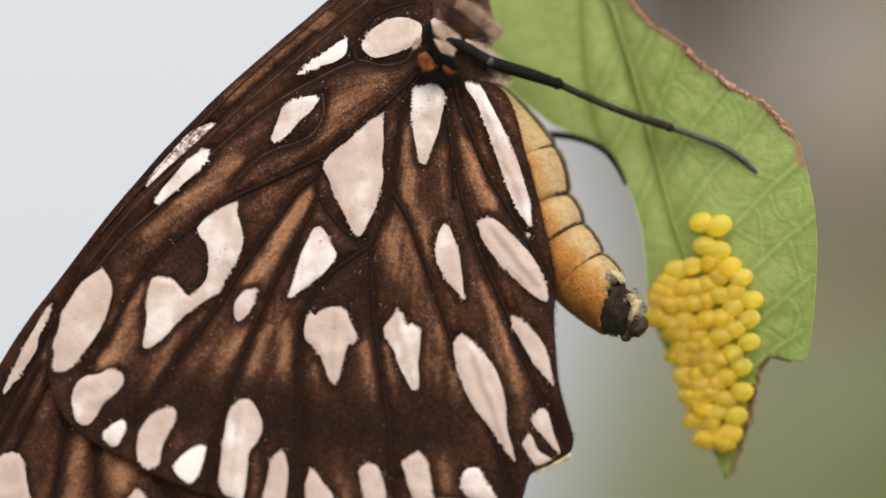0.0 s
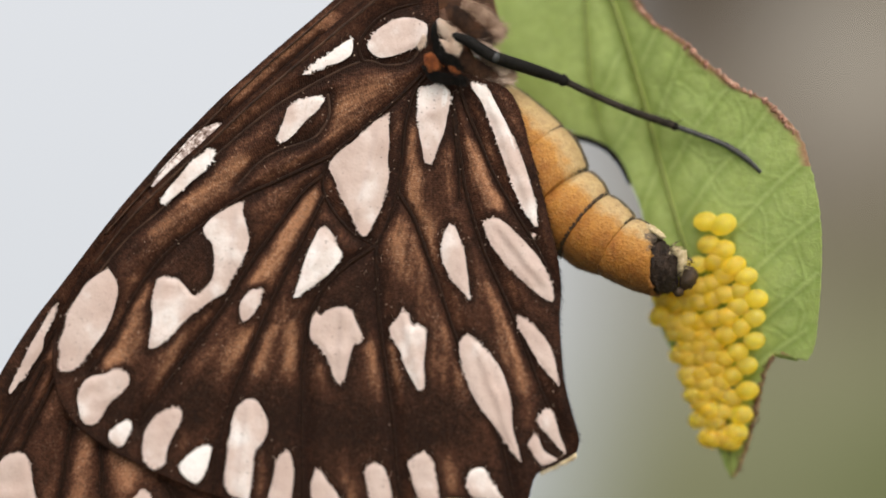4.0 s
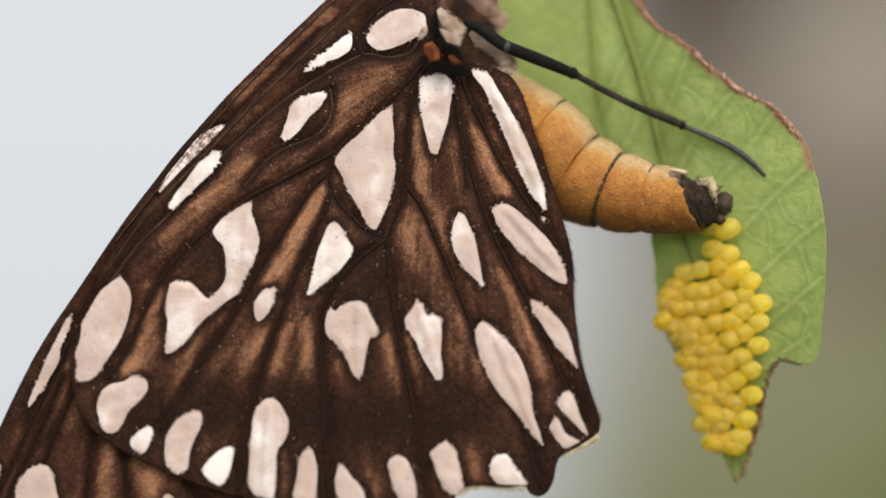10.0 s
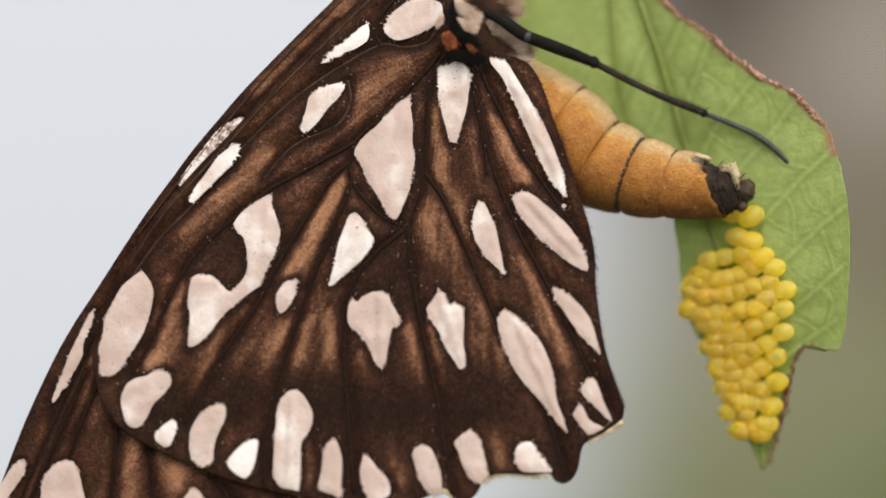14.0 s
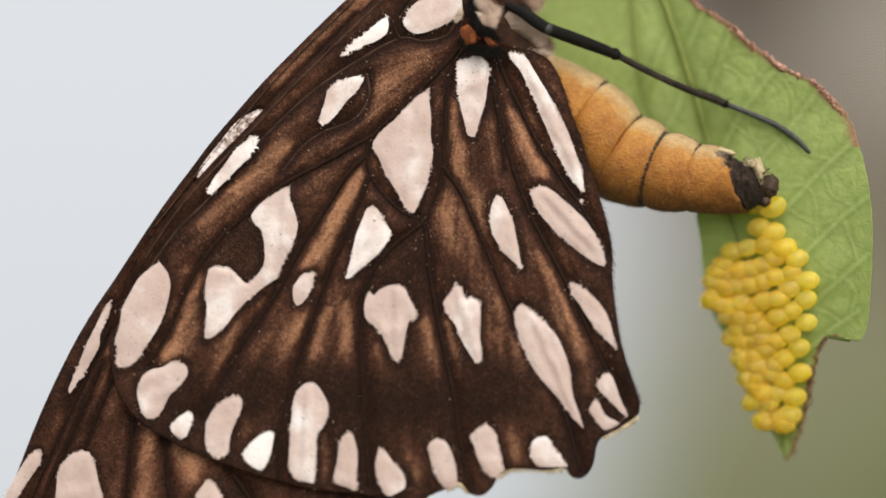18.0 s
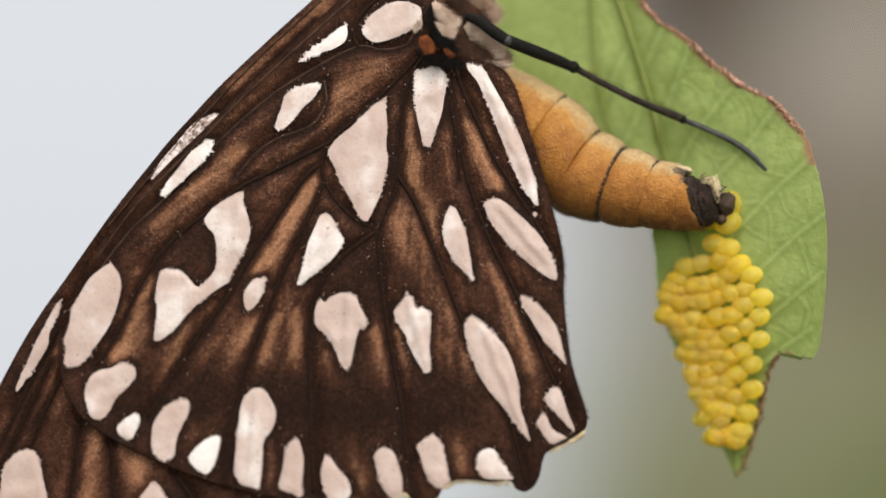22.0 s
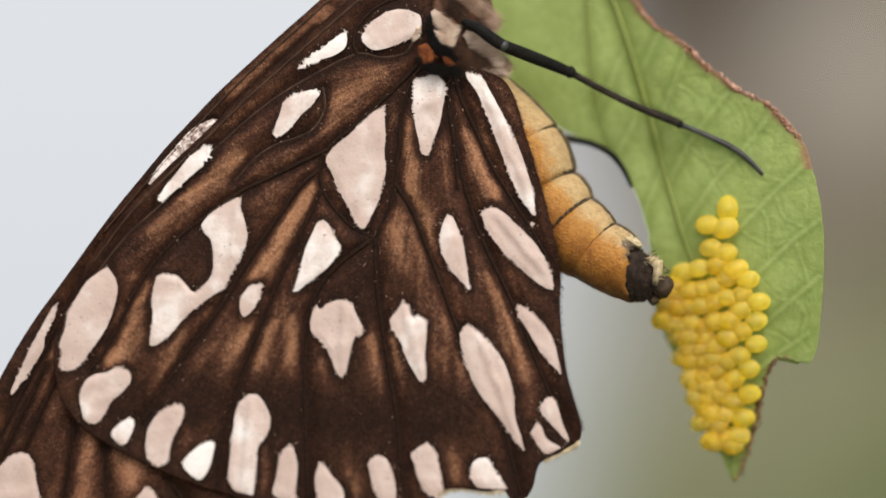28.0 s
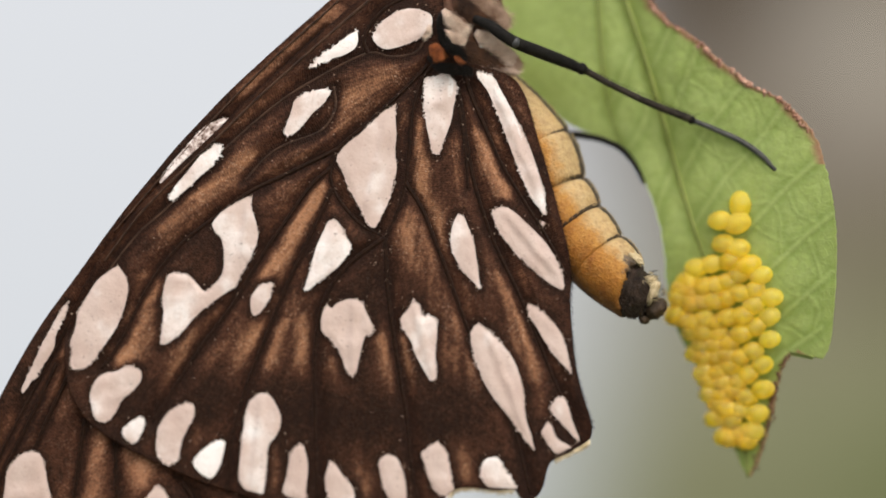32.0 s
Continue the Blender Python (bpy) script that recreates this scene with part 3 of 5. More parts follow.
HIND_SPOTS.append([(503, 329), (505, 350), (513, 375), (518, 400), (510, 430), (497, 455), (480, 490), (455, 510), (430, 530), (410, 550), (395, 570), (380, 585), (365, 597), (352, 597), (353, 570), (355, 545), (352, 515), (355, 490), (362, 473), (380, 470), (400, 475), (415, 490), (427, 500), (440, 490), (455, 470), (458, 445), (453, 410), (440, 395), (435, 380), (450, 360), (475, 342), (490, 333)])
HIND_SPOTS.append([(545, 480), (547, 492), (540, 515), (527, 535), (515, 540), (508, 525), (510, 505), (525, 485)])
HIND_SPOTS.append([(272, 461), (286, 480), (292, 500), (288, 530), (275, 570), (262, 592), (250, 610), (240, 625), (222, 645), (205, 648), (195, 640), (196, 618), (192, 600), (200, 575), (205, 545), (220, 515), (235, 490), (258, 470)])
HIND_SPOTS.append([(303, 638), (318, 645), (322, 662), (308, 682), (290, 700), (275, 728), (260, 741), (243, 735), (235, 715), (231, 690), (240, 665), (258, 652), (278, 648), (290, 640)])
HIND_SPOTS.append([(322, 725), (331, 735), (325, 760), (315, 775), (298, 770), (290, 755), (300, 740)])
HIND_SPOTS.append([(400, 700), (415, 702), (419, 718), (408, 745), (398, 770), (393, 800), (378, 810), (362, 802), (352, 785), (353, 755), (362, 730), (380, 710)])
HIND_SPOTS.append([(468, 761), (475, 770), (470, 800), (460, 825), (448, 832), (430, 822), (419, 805), (428, 788), (445, 772)])
HIND_SPOTS.append([(530, 676), (548, 678), (562, 695), (572, 720), (568, 745), (552, 770), (550, 800), (546, 850), (525, 852), (508, 845), (500, 820), (502, 780), (505, 740), (510, 700)])
HIND_SPOTS.append([(605, 762), (615, 770), (623, 800), (622, 840), (620, 865), (600, 862), (580, 850), (585, 820), (590, 785)])
HIND_SPOTS.append([(660, 790), (672, 798), (685, 815), (703, 835), (708, 860), (695, 872), (675, 878), (660, 855), (653, 825)])
HIND_SPOTS.append([(760, 775), (778, 780), (790, 800), (798, 830), (798, 858), (780, 864), (765, 850), (752, 815), (747, 790)])
HIND_SPOTS.append([(850, 748), (865, 765), (875, 795), (880, 830), (872, 843), (855, 843), (838, 820), (828, 790), (823, 770)])
HIND_SPOTS.append([(940, 774), (958, 773), (970, 790), (988, 815), (992, 826), (965, 828), (940, 825), (929, 805), (930, 785)])
HIND_SPOTS.append([(645, 515), (652, 521), (662, 512), (685, 503), (705, 508), (717, 530), (728, 550), (725, 562), (713, 575), (706, 610), (700, 635), (690, 638), (680, 625), (670, 600), (655, 580), (638, 565), (634, 545), (638, 525)])
HIND_SPOTS.append([(797, 500), (808, 512), (815, 528), (828, 528), (840, 538), (842, 565), (840, 590), (843, 620), (843, 638), (833, 643), (820, 625), (805, 600), (795, 575), (780, 552), (775, 535), (785, 520)])
HIND_SPOTS.append([(830, 98), (845, 102), (858, 120), (855, 150), (850, 185), (840, 215), (835, 235), (828, 243), (818, 238), (812, 215), (805, 190), (800, 160), (800, 125), (803, 108), (815, 106)])
HIND_SPOTS.append([(895, 92), (920, 100), (937, 125), (955, 155), (975, 190), (995, 230), (1008, 265), (1019, 295), (1023, 320), (1025, 340), (1018, 339), (1005, 322), (990, 300), (975, 270), (960, 235), (945, 200), (930, 165), (913, 130), (893, 102)])
HIND_SPOTS.append([(868, 345), (880, 350), (890, 370), (900, 395), (907, 430), (912, 460), (914, 478), (900, 465), (880, 445), (862, 415), (857, 390), (860, 365)])
HIND_SPOTS.append([(945, 328), (965, 335), (990, 355), (1015, 378), (1035, 400), (1050, 425), (1060, 450), (1062, 470), (1050, 470), (1025, 455), (1000, 435), (975, 412), (950, 385), (935, 360), (930, 340)])
HIND_SPOTS.append([(998, 499), (1020, 508), (1040, 525), (1058, 545), (1070, 570), (1078, 600), (1082, 620), (1072, 612), (1055, 595), (1035, 570), (1015, 540), (1003, 520)])
HIND_SPOTS.append([(912, 537), (930, 548), (955, 570), (978, 598), (992, 630), (1000, 660), (1005, 700), (1015, 730), (1022, 757), (1008, 745), (985, 715), (960, 685), (935, 655), (915, 615), (903, 580), (900, 555)])
HIND_SPOTS.append([(1055, 663), (1070, 662), (1080, 680), (1088, 705), (1100, 730), (1098, 738), (1085, 728), (1068, 710), (1055, 695), (1047, 680)])
HIND_SPOTS.append([(1043, 706), (1052, 715), (1062, 735), (1085, 748), (1080, 755), (1060, 762), (1048, 750), (1037, 735), (1032, 725)])
HIND_SPOTS.append([(435, 240), (446, 242), (445, 258), (430, 280), (405, 305), (385, 325), (365, 342), (357, 338), (365, 318), (385, 293), (405, 265), (425, 248)])
HIND_SPOTS.append([(1019, 352), (1023, 356), (1020, 361), (1016, 357)])
FORE_SPOTS = []
FORE_SPOTS.append([(446, 192), (455, 200), (430, 234), (400, 268), (364, 306), (340, 314), (352, 284), (382, 246), (410, 212)])
FORE_SPOTS.append([(187, 528), (180, 560), (167, 590), (165, 612), (150, 640), (130, 670), (113, 695), (110, 684), (125, 650), (140, 610), (160, 570), (176, 540)])
FORE_SPOTS.append([(55, 795), (62, 802), (55, 825), (30, 862), (10, 890), (-10, 915), (-5, 880), (18, 835), (38, 805)])
FORE_SPOTS.append([(100, 815), (118, 800), (143, 798), (155, 815), (163, 850), (172, 885), (178, 930), (150, 960), (110, 955), (85, 910), (87, 860), (90, 835)])
FORE_SPOTS.append([(352, 850), (362, 850), (378, 870), (390, 900), (400, 940), (370, 955), (345, 925), (335, 880)])
HIND_VEINS = []
HIND_VEINS.append([(815, 85), (795, 112), (783, 160), (779, 200), (777, 250), (774, 295), (762, 345), (742, 393)])
HIND_VEINS.append([(742, 393), (690, 434), (652, 480), (632, 540), (627, 620), (632, 720), (642, 862)])
HIND_VEINS.append([(742, 393), (750, 480), (763, 560), (780, 645), (795, 720), (806, 800), (822, 862)])
HIND_VEINS.append([(774, 295), (805, 340), (832, 400), (862, 470), (893, 545), (930, 620), (975, 695), (1018, 835)])
HIND_VEINS.append([(845, 100), (866, 150), (880, 225), (900, 305), (935, 395), (975, 470), (1012, 545), (1055, 640), (1108, 742)])
HIND_VEINS.append([(868, 95), (885, 140), (912, 195), (942, 255), (985, 320), (1030, 385), (1066, 450)])
HIND_VEINS.append([(805, 85), (765, 130), (700, 195), (652, 240), (640, 275), (650, 318), (695, 370), (742, 393)])
HIND_VEINS.append([(652, 240), (560, 290), (500, 322), (440, 370), (390, 412), (350, 460), (320, 512), (285, 590), (252, 645)])
HIND_VEINS.append([(640, 275), (605, 310), (560, 380), (520, 445), (480, 520), (430, 592), (388, 662), (345, 735)])
HIND_VEINS.append([(645, 310), (608, 400), (572, 485), (540, 575), (508, 670), (486, 770), (482, 855)])
HIND_VEINS.append([(742, 393), (745, 440), (748, 480)])
HIND_VEINS.append([(798, 40), (780, 65), (740, 73), (697, 69), (620, 110), (540, 165), (450, 250), (360, 350), (300, 410), (238, 500), (192, 590)])
HIND_VEINS.append([(640, 130), (645, 165), (632, 196), (610, 215), (560, 235), (525, 260), (490, 302)])
HIND_VEINS.append([(858, 115), (868, 180), (878, 240), (884, 300)])
HIND_VEINS.append([(697, 69), (690, 45), (705, 10), (740, -22), (790, -40)])
FORE_VEINS = ([(192, 660), (150, 760), (100, 900), (70, 1000)], [(225, 735), (215, 830), (205, 950)], [(280, 775), (286, 860), (300, 980)],
              [(400, 840), (440, 900), (470, 980)], [(620, 30), (540, 112), (430, 230), (330, 350), (240, 470), (160, 630), (80, 800), (20, 940)],
              [(170, 640), (110, 780), (40, 930)])


def wing_sheet(name, edge, centre, veins, spots, back, dark_bands, bright):
    """The membrane: a fan from a middle point to the outline, pleated along its veins, with the brown of its scales as a tone."""
    rim = spline(edge + edge[:1], 840)[:-1]
    ring = 190
    k = (np.arange(ring + 1) / ring) ** 0.8
    px = centre[0] + k[:, None] * (rim[:, 0] - centre[0])[None]
    py = centre[1] + k[:, None] * (rim[:, 1] - centre[1])[None]
    dv, ds = near_line(px, py, veins), near_line(px, py, spots, True)
    reach = np.hypot(px - 825, py - 60)
    turn = np.arctan2(py - 60, px - 825)
    streak = sum(np.sin(turn * f + ph + a * np.sin(reach * 0.012 + ph)) for f, ph, a in
                 ((31, 0.3, 2), (47, 1.9, 3), (83, 4.1, 2), (131, 2.2, 1.5), (190, 5.0, 1))) / 3.2
    flat = list(zip(px.ravel(), py.ravel()))
    wob = np.array([rough_noise(a * 0.03, b * 0.03, 3) for a, b in flat]).reshape(px.shape)
    wob2 = np.array([rough_noise(a * 0.009, b * 0.009, 8) for a, b in flat]).reshape(px.shape)
    wob3 = np.array([rough_noise(a * 0.09, b * 0.09, 5) for a, b in flat]).reshape(px.shape)
    lift = np.zeros(px.shape)
    for x0, y0, x1, y1, wide, much in bright:
        d = near_line(px, py, [[(x0, y0), (x1, y1)]], reach=90)
        lift = np.maximum(lift, much * np.exp(-((d + 6 * wob + 4 * wob3) / (1.12 * wide)) ** 2))
    tone = 0.32 + 0.1 * streak + 0.16 * wob2 + 0.1 * wob + lift * (1 + 0.16 * streak + 0.25 * wob + 0.2 * wob3)
    for x, y, rx, ry, much in dark_bands:
        tone = tone * (1 - much * np.exp(-((px - x) / rx) ** 2 - ((py - y) / ry) ** 2))
    tone = tone * (0.12 + 0.88 * step(2, 19, dv + 4 * wob)) * (0.2 + 0.8 * step(0, 19, ds + 6 * wob + 6 * wob2))
    tone = tone * (0.3 + 0.7 * (1 - k[:, None] ** (11 if back else 34)))
    depth = wing_depth(px, py) + back + 7.0 * (1 - step(0, 30, dv))
    f = 1 + depth * U / D
    co = np.stack([(px - 784) * U * f - PIVOT.x, depth * U, EYE + (441 - py) * U * f - PIVOT.z], -1).reshape(-1, 3)
    n = len(rim)
    faces = [(i * n + j, i * n + (j + 1) % n, (i + 1) * n + (j + 1) % n, (i + 1) * n + j) for i in range(ring) for j in range(n)]
    me = mesh_of(name, co, faces)
    me.attributes.new("tone", "FLOAT", "POINT").data.foreach_set("value", tone.ravel().astype(float))
    return me


# creases that run along some of the spots
FOLDS = {3: ((735, 190), (706, 350)), 4: ((650, 385), (618, 470)), 18: ((690, 515), (693, 632)), 20: ((842, 105), (822, 158)), 12: ((534, 690), (525, 840)),
         21: ((925, 125), (1005, 300)), 25: ((930, 560), (1005, 725)), 5: ((495, 350), (490, 440)), 23: ((955, 345), (1045, 445)), 19: ((800, 520), (834, 632))}


def spot_patch(outline, back, seed):
    """A patch of pale scales, a little proud of the membrane, with a ragged rim of single scales."""
    walk_ = sum(math.dist(a, b) for a, b in zip(outline, outline[1:] + outline[:1]))
    s = spline(outline + outline[:1], max(24, int(walk_ / 1.5)))[:-1]
    rim, scales, grain = [], [], random.Random(int(300 + 100 * seed))
    for i, q in enumerate(s):
        ahead = s[(i + 2) % len(s)] - s[i - 2]
        out = np.array([ahead[1], -ahead[0]]) / max(math.hypot(*ahead), 1e-6)
        fray = 0.12 + 0.88 * step(-0.2, 0.4, rough_noise(q[0] * 0.028, q[1] * 0.028, seed + 9))
        jag = fray * (3.4 * rough_noise(q[0] * 0.42, q[1] * 0.42, seed) + 2.4 * rough_noise(q[0] * 0.15, q[1] * 0.15, seed + 4))
        rim.append(q + out * (jag - 0.8 - 0.5 * fray if walk_ > 40 else 0.0))
        for _ in range(2 if walk_ > 40 else 0):
            if grain.random() < 0.1 + 0.7 * fray ** 2:
                base = rim[-1] - out * grain.uniform(0.5, 3)
                side = np.array([-out[1], out[0]])
                tip_ = base + out * (2.0 + (1 + 2.8 * fray) * grain.random() ** 1.5) + side * grain.gauss(0, 1.2)
                scales.append((base - side * 1.1, tip_ - side * 0.5, tip_ + side * 0.5, base + side * 1.1))
    lo, hi = np.min(rim, 0), np.max(rim, 0)
    inner = [(x + 1.2 * rough_noise(x, y, 1), y) for x in np.arange(lo[0] + 2, hi[0], 4.5) for y in np.arange(lo[1] + 2, hi[1], 4.5)]
    pts = [Vector((float(x), float(y))) for x, y in [*rim, *inner]]
    n = len(rim)
    flat, _, tris, *_ = mathutils.geometry.delaunay_2d_cdt(pts, [(i, (i + 1) % n) for i in range(n)], [], 1, 1e-4)
    ring = np.array(rim)
    verts = []
    for v in flat:
        d = np.min(np.hypot(ring[:, 0] - v.x, ring[:, 1] - v.y))
        swell = float(step(0, 7, d)) * (1.3 + 1.8 * rough_noise(v.x * 0.03, v.y * 0.03, seed) + 1.0 * rough_noise(v.x * 0.012 + v.y * 0.05, v.y * 0.004, seed + 3))
        if seed in FOLDS:
            (ax, ay), (bx, by) = FOLDS[seed]
            run = math.dist((ax, ay), (bx, by))
            along = ((v.x - ax) * (bx - ax) + (v.y - ay) * (by - ay)) / run
            off = ((v.x - ax) * (by - ay) - (v.y - ay) * (bx - ax)) / run + 3 * rough_noise(along * 0.05, 0.5, seed)
            fade = float(step(0, 7, d) * step(-20, 15, along) * (1 - step(run - 15, run + 20, along)))
            swell += fade * (2.6 * math.exp(-((off - 3) / 7.0) ** 2) - 0.9 * math.exp(-((off + 9) / 6.0) ** 2))
        verts.append(at(v.x, v.y, wing_depth(v.x, v.y) + back - 1.8 - max(swell, -0.4)) - PIVOT)
    faces = [f[::-1] for f in tris]
    for quad in scales:
        faces.append(tuple(range(len(verts) + 3, len(verts) - 1, -1)))
        verts.extend(at(x, y, wing_depth(x, y) + back - 1.5 - 0.8 * j) - PIVOT for j, (x, y) in zip((0, 1, 1, 0), quad))
    return mesh_of("spot", verts, faces)


def wing_vein(points, back, r0=4.4, r1=2.6):
    verts, faces = [], []
    s = spline(points, 14 * (len(points) - 1))
    tube(verts, faces, [at(x, y, wing_depth(x, y) + back + 7.0) - PIVOT for x, y in s], np.linspace(r0, r1, len(s)) * U, 6)
    return mesh_of("vein", verts, faces)


def hairs(name, roots, material, parent, thick=1.0, label=""):
    """Many tapered hairs in one mesh; roots: (start, end, sag)."""
    verts, faces = [], []
    for a, b, sag in roots:
        mid = (a + b) / 2 + Vector((0, 0, -sag))
        tube(verts, faces, [a, mid, b], [thick * U, thick * 0.8 * U, thick * 0.15 * U], 3)
    return tagged(part(name, mesh_of(name, verts, faces), material, parent, label), kind="stuff")


butterfly = new("butterfly")
butterfly.location = PIVOT
tagged(butterfly, "brown butterfly with pinkish white wing spots laying eggs", "butterfly")

# the tan streaks between the veins: from, to, half width, how pale
BRIGHT = ((645, 285, 585, 385, 20, 0.8), (585, 385, 540, 465, 19, 0.7), (500, 262, 430, 315, 15, 0.55), (430, 315, 352, 392, 18, 0.5))
BRIGHT += ((740, 95, 650, 165, 20, 0.36), (790, 88, 740, 120, 14, 0.15), (335, 485, 315, 545, 14, 0.6), (312, 545, 285, 622, 22, 0.75))
BRIGHT += ((797, 190, 800, 300, 17, 0.62), (802, 300, 842, 420, 17, 0.65), (868, 165, 884, 290, 13, 0.6), (908, 195, 955, 300, 20, 0.75))
BRIGHT += ((775, 350, 792, 440, 13, 0.42), (858, 455, 885, 530, 9, 0.42), (880, 530, 925, 645, 12, 0.5), (950, 450, 1010, 590, 11, 0.42))
BRIGHT += ((1010, 600, 1040, 690, 14, 0.42), (782, 565, 802, 665, 9, 0.42), (742, 565, 762, 660, 12, 0.45), (602, 545, 604, 640, 12, 0.45))
BRIGHT += ((566, 550, 545, 625, 11, 0.45), (525, 555, 480, 650, 15, 0.36), (705, 755, 722, 840, 9, 0.36), (892, 755, 902, 812, 15, 0.45))
BRIGHT += ((562, 775, 565, 840, 8, 0.3), (425, 750, 424, 775, 7, 0.36), (405, 575, 362, 680, 12, 0.38), (505, 465, 445, 560, 14, 0.26))
BRIGHT += ((690, 330, 650, 345, 8, 0.25), (590, 245, 545, 300, 16, 0.16), (655, 570, 662, 650, 8, 0.3), (870, 590, 880, 640, 8, 0.3))
hindwing = part("hindwing", wing_sheet("hindwing", HIND_EDGE, (740, 300), HIND_VEINS, HIND_SPOTS, 0, (
    (690, 715, 300, 70, 0.88), (440, 690, 130, 45, 0.75), (430, 430, 60, 60, 0.6), (690, 470, 60, 50, 0.5),
    (835, 700, 70, 60, 0.7), (1080, 690, 50, 70, 0.7), (1010, 805, 50, 50, 0.75), (770, 10, 90, 60, 0.6), (835, 88, 45, 26, 0.9),
    (735, 455, 45, 45, 0.6), (840, 300, 25, 40, 0.4), (560, 740, 160, 40, 0.3)), BRIGHT), HIND, butterfly, "dark brown hindwing underside with tan streaks")
# the long streak up the leading edge paints its brownish sheen into the tone
forewing = part("forewing", wing_sheet("forewing", FORE_EDGE, (360, 480), FORE_VEINS, FORE_SPOTS, 16, (
    (200, 760, 60, 70, 0.4), (470, 860, 120, 30, 0.5)), ((252, 760, 240, 890, 13, 0.6), (310, 795, 345, 870, 20, 0.6), (182, 680, 172, 722, 13, 0.6), (632, -5, 480, 145, 15, 0.62), (100, 745, 55, 860, 14, 0.42), (215, 770, 205, 900, 10, 0.4), (185, 610, 150, 690, 8, 0.35))), FORE, butterfly, "brown forewing behind the hindwing")
for ob in (hindwing, forewing):
    m = ob.modifiers.new("thickness", "SOLIDIFY")
    m.thickness, m.offset = 1.2 * U, 0.0
for i, s in enumerate(HIND_SPOTS):
    part("spot", spot_patch(s, 0, i), SPOT_WHITE if i in (1, 4, 9, 11, 17, 28) else SPOT_PALE if i in (0, 2, 20, 21) else SPOT, hindwing, "pinkish white wing spot")
# white patches laid along the folds: gloss highlights painted as colour
for outline in ([(838, 101), (852, 112), (850, 138), (838, 160), (824, 160), (828, 136), (832, 116)], [(655, 448), (632, 472), (611, 490), (604, 486), (611, 462), (630, 452), (645, 442)],
                [(925, 112), (942, 136), (962, 172), (978, 206), (968, 206), (948, 172), (928, 136)], [(395, 300), (420, 272), (436, 252), (440, 258), (424, 282), (402, 304)]):
    part("crease", spot_patch(outline, -1.4, 80 + outline[0][0] * 0.01), SPOT_WHITE, hindwing, "white patch painted as a gloss highlight on a wing spot")
for i, s in enumerate(FORE_SPOTS):
    part("spot", spot_patch(s, 16, 50 + i), SHEEN if i == 0 else SPOT, forewing, "pinkish white wing spot" if i else "mottled silvery sheen painted on the wing edge")
# loose pale scales lying on the membrane, thickest round the spots and along the veins
rng1 = random.Random(21)
flakes_v, flakes_f = [], []
for s in HIND_SPOTS:
    for x, y in spline(s + s[:1], 60):
        if rng1.random() < 0.4:
            flakes_v.append((x + rng1.gauss(0, 6), y + rng1.gauss(0, 6)))
for s in HIND_VEINS:
    for x, y in spline(s, 40):
        if rng1.random() < 0.34:
            flakes_v.append((x + rng1.gauss(0, 26), y + rng1.gauss(0, 26)))
corners = []
for x, y in flakes_v:
    r, g = rng1.uniform(0.4, 1.2), rng1.uniform(0, 3.14)
    for k in range(4):
        gx, gy = x + r * math.cos(g + k * 1.571), y + r * 1.2 * math.sin(g + k * 1.571)
        corners.append(at(gx, gy, wing_depth(gx, gy) - 1.0 - 0.7 * (k % 2)) - PIVOT)
    flakes_f.append(tuple(range(len(corners) - 4, len(corners))))
tagged(part("scale_dust", mesh_of("scale_dust", corners, flakes_f), FLAKE, hindwing, "pale loose wing scales"), kind="stuff")
for i, s in enumerate(HIND_VEINS):
    part("vein", wing_vein(s, 0, 2.4, 1.7) if i in (11, 12) else wing_vein(s, 0), RIDGE if i in (11, 12) else VEIN, hindwing)
part("vein", wing_vein([(735, -62), (603, 62), (510, 152), (435, 231), (371, 297), (306, 370), (247, 455)], -7.5, 2.6, 1.8), RIDGE, hindwing, "leading edge vein with its highlight painted pale brown")
part("vein", wing_vein([(690, -70), (596, 22), (528, 88), (438, 186), (342, 302), (262, 402)], 8, 2.2, 1.6), RIDGE, forewing, "leading edge vein with its highlight painted pale brown")
for s in FORE_VEINS:
    part("vein", wing_vein(s, 16), VEIN, forewing)
rng = random.Random(4)
fringe = []
edge_line = spline(HIND_EDGE[3:17], 260)
for i in range(2, 258):
    x, y = edge_line[i]
    a = at(x - 1, y, wing_depth(x, y) + 1) - PIVOT
    b = at(x + rng.uniform(2, 8), y + rng.uniform(2, 9), wing_depth(x, y) + rng.uniform(-4, 5)) - PIVOT
    fringe.append((a, b, 0.5 * U))
hairs("fringe", fringe, VEIN, hindwing, 0.6, "fine dark hairs on the wing edge")

for lo, hi, count in ((17, 19, 90), (25, 29, 120), (33, 35, 60)):
    pale = []
    for x, y in spline(HIND_EDGE[lo:hi + 1], count):
        a = at(x, y - 2, wing_depth(x, y) + 1) - PIVOT
        pale.append((a, at(x + rng.uniform(0, 5), y + rng.uniform(4, 9), wing_depth(x, y) + rng.uniform(-1, 3)) - PIVOT, 0))
    hairs("fringe", pale, CREAM, hindwing, 1.3, "cream fringe between the wing lobes")

# thorax with its fur
def body_blob(name, x, y, depth, size, squash, material, seed, label="", parent=None, turn=0, rough=0.12):
    ob = part(name, blob(size * U, seed, squash, rough), material, parent or butterfly, label, at(x, y, depth) - PIVOT)
    ob.rotation_euler = (0, radians(turn), 0)
    return ob


thorax = body_blob("thorax", 850, -60, 125, 95, (0.75, 0.8, 1.15), BROWN_FUR, 1, "brown furry thorax", turn=-35)


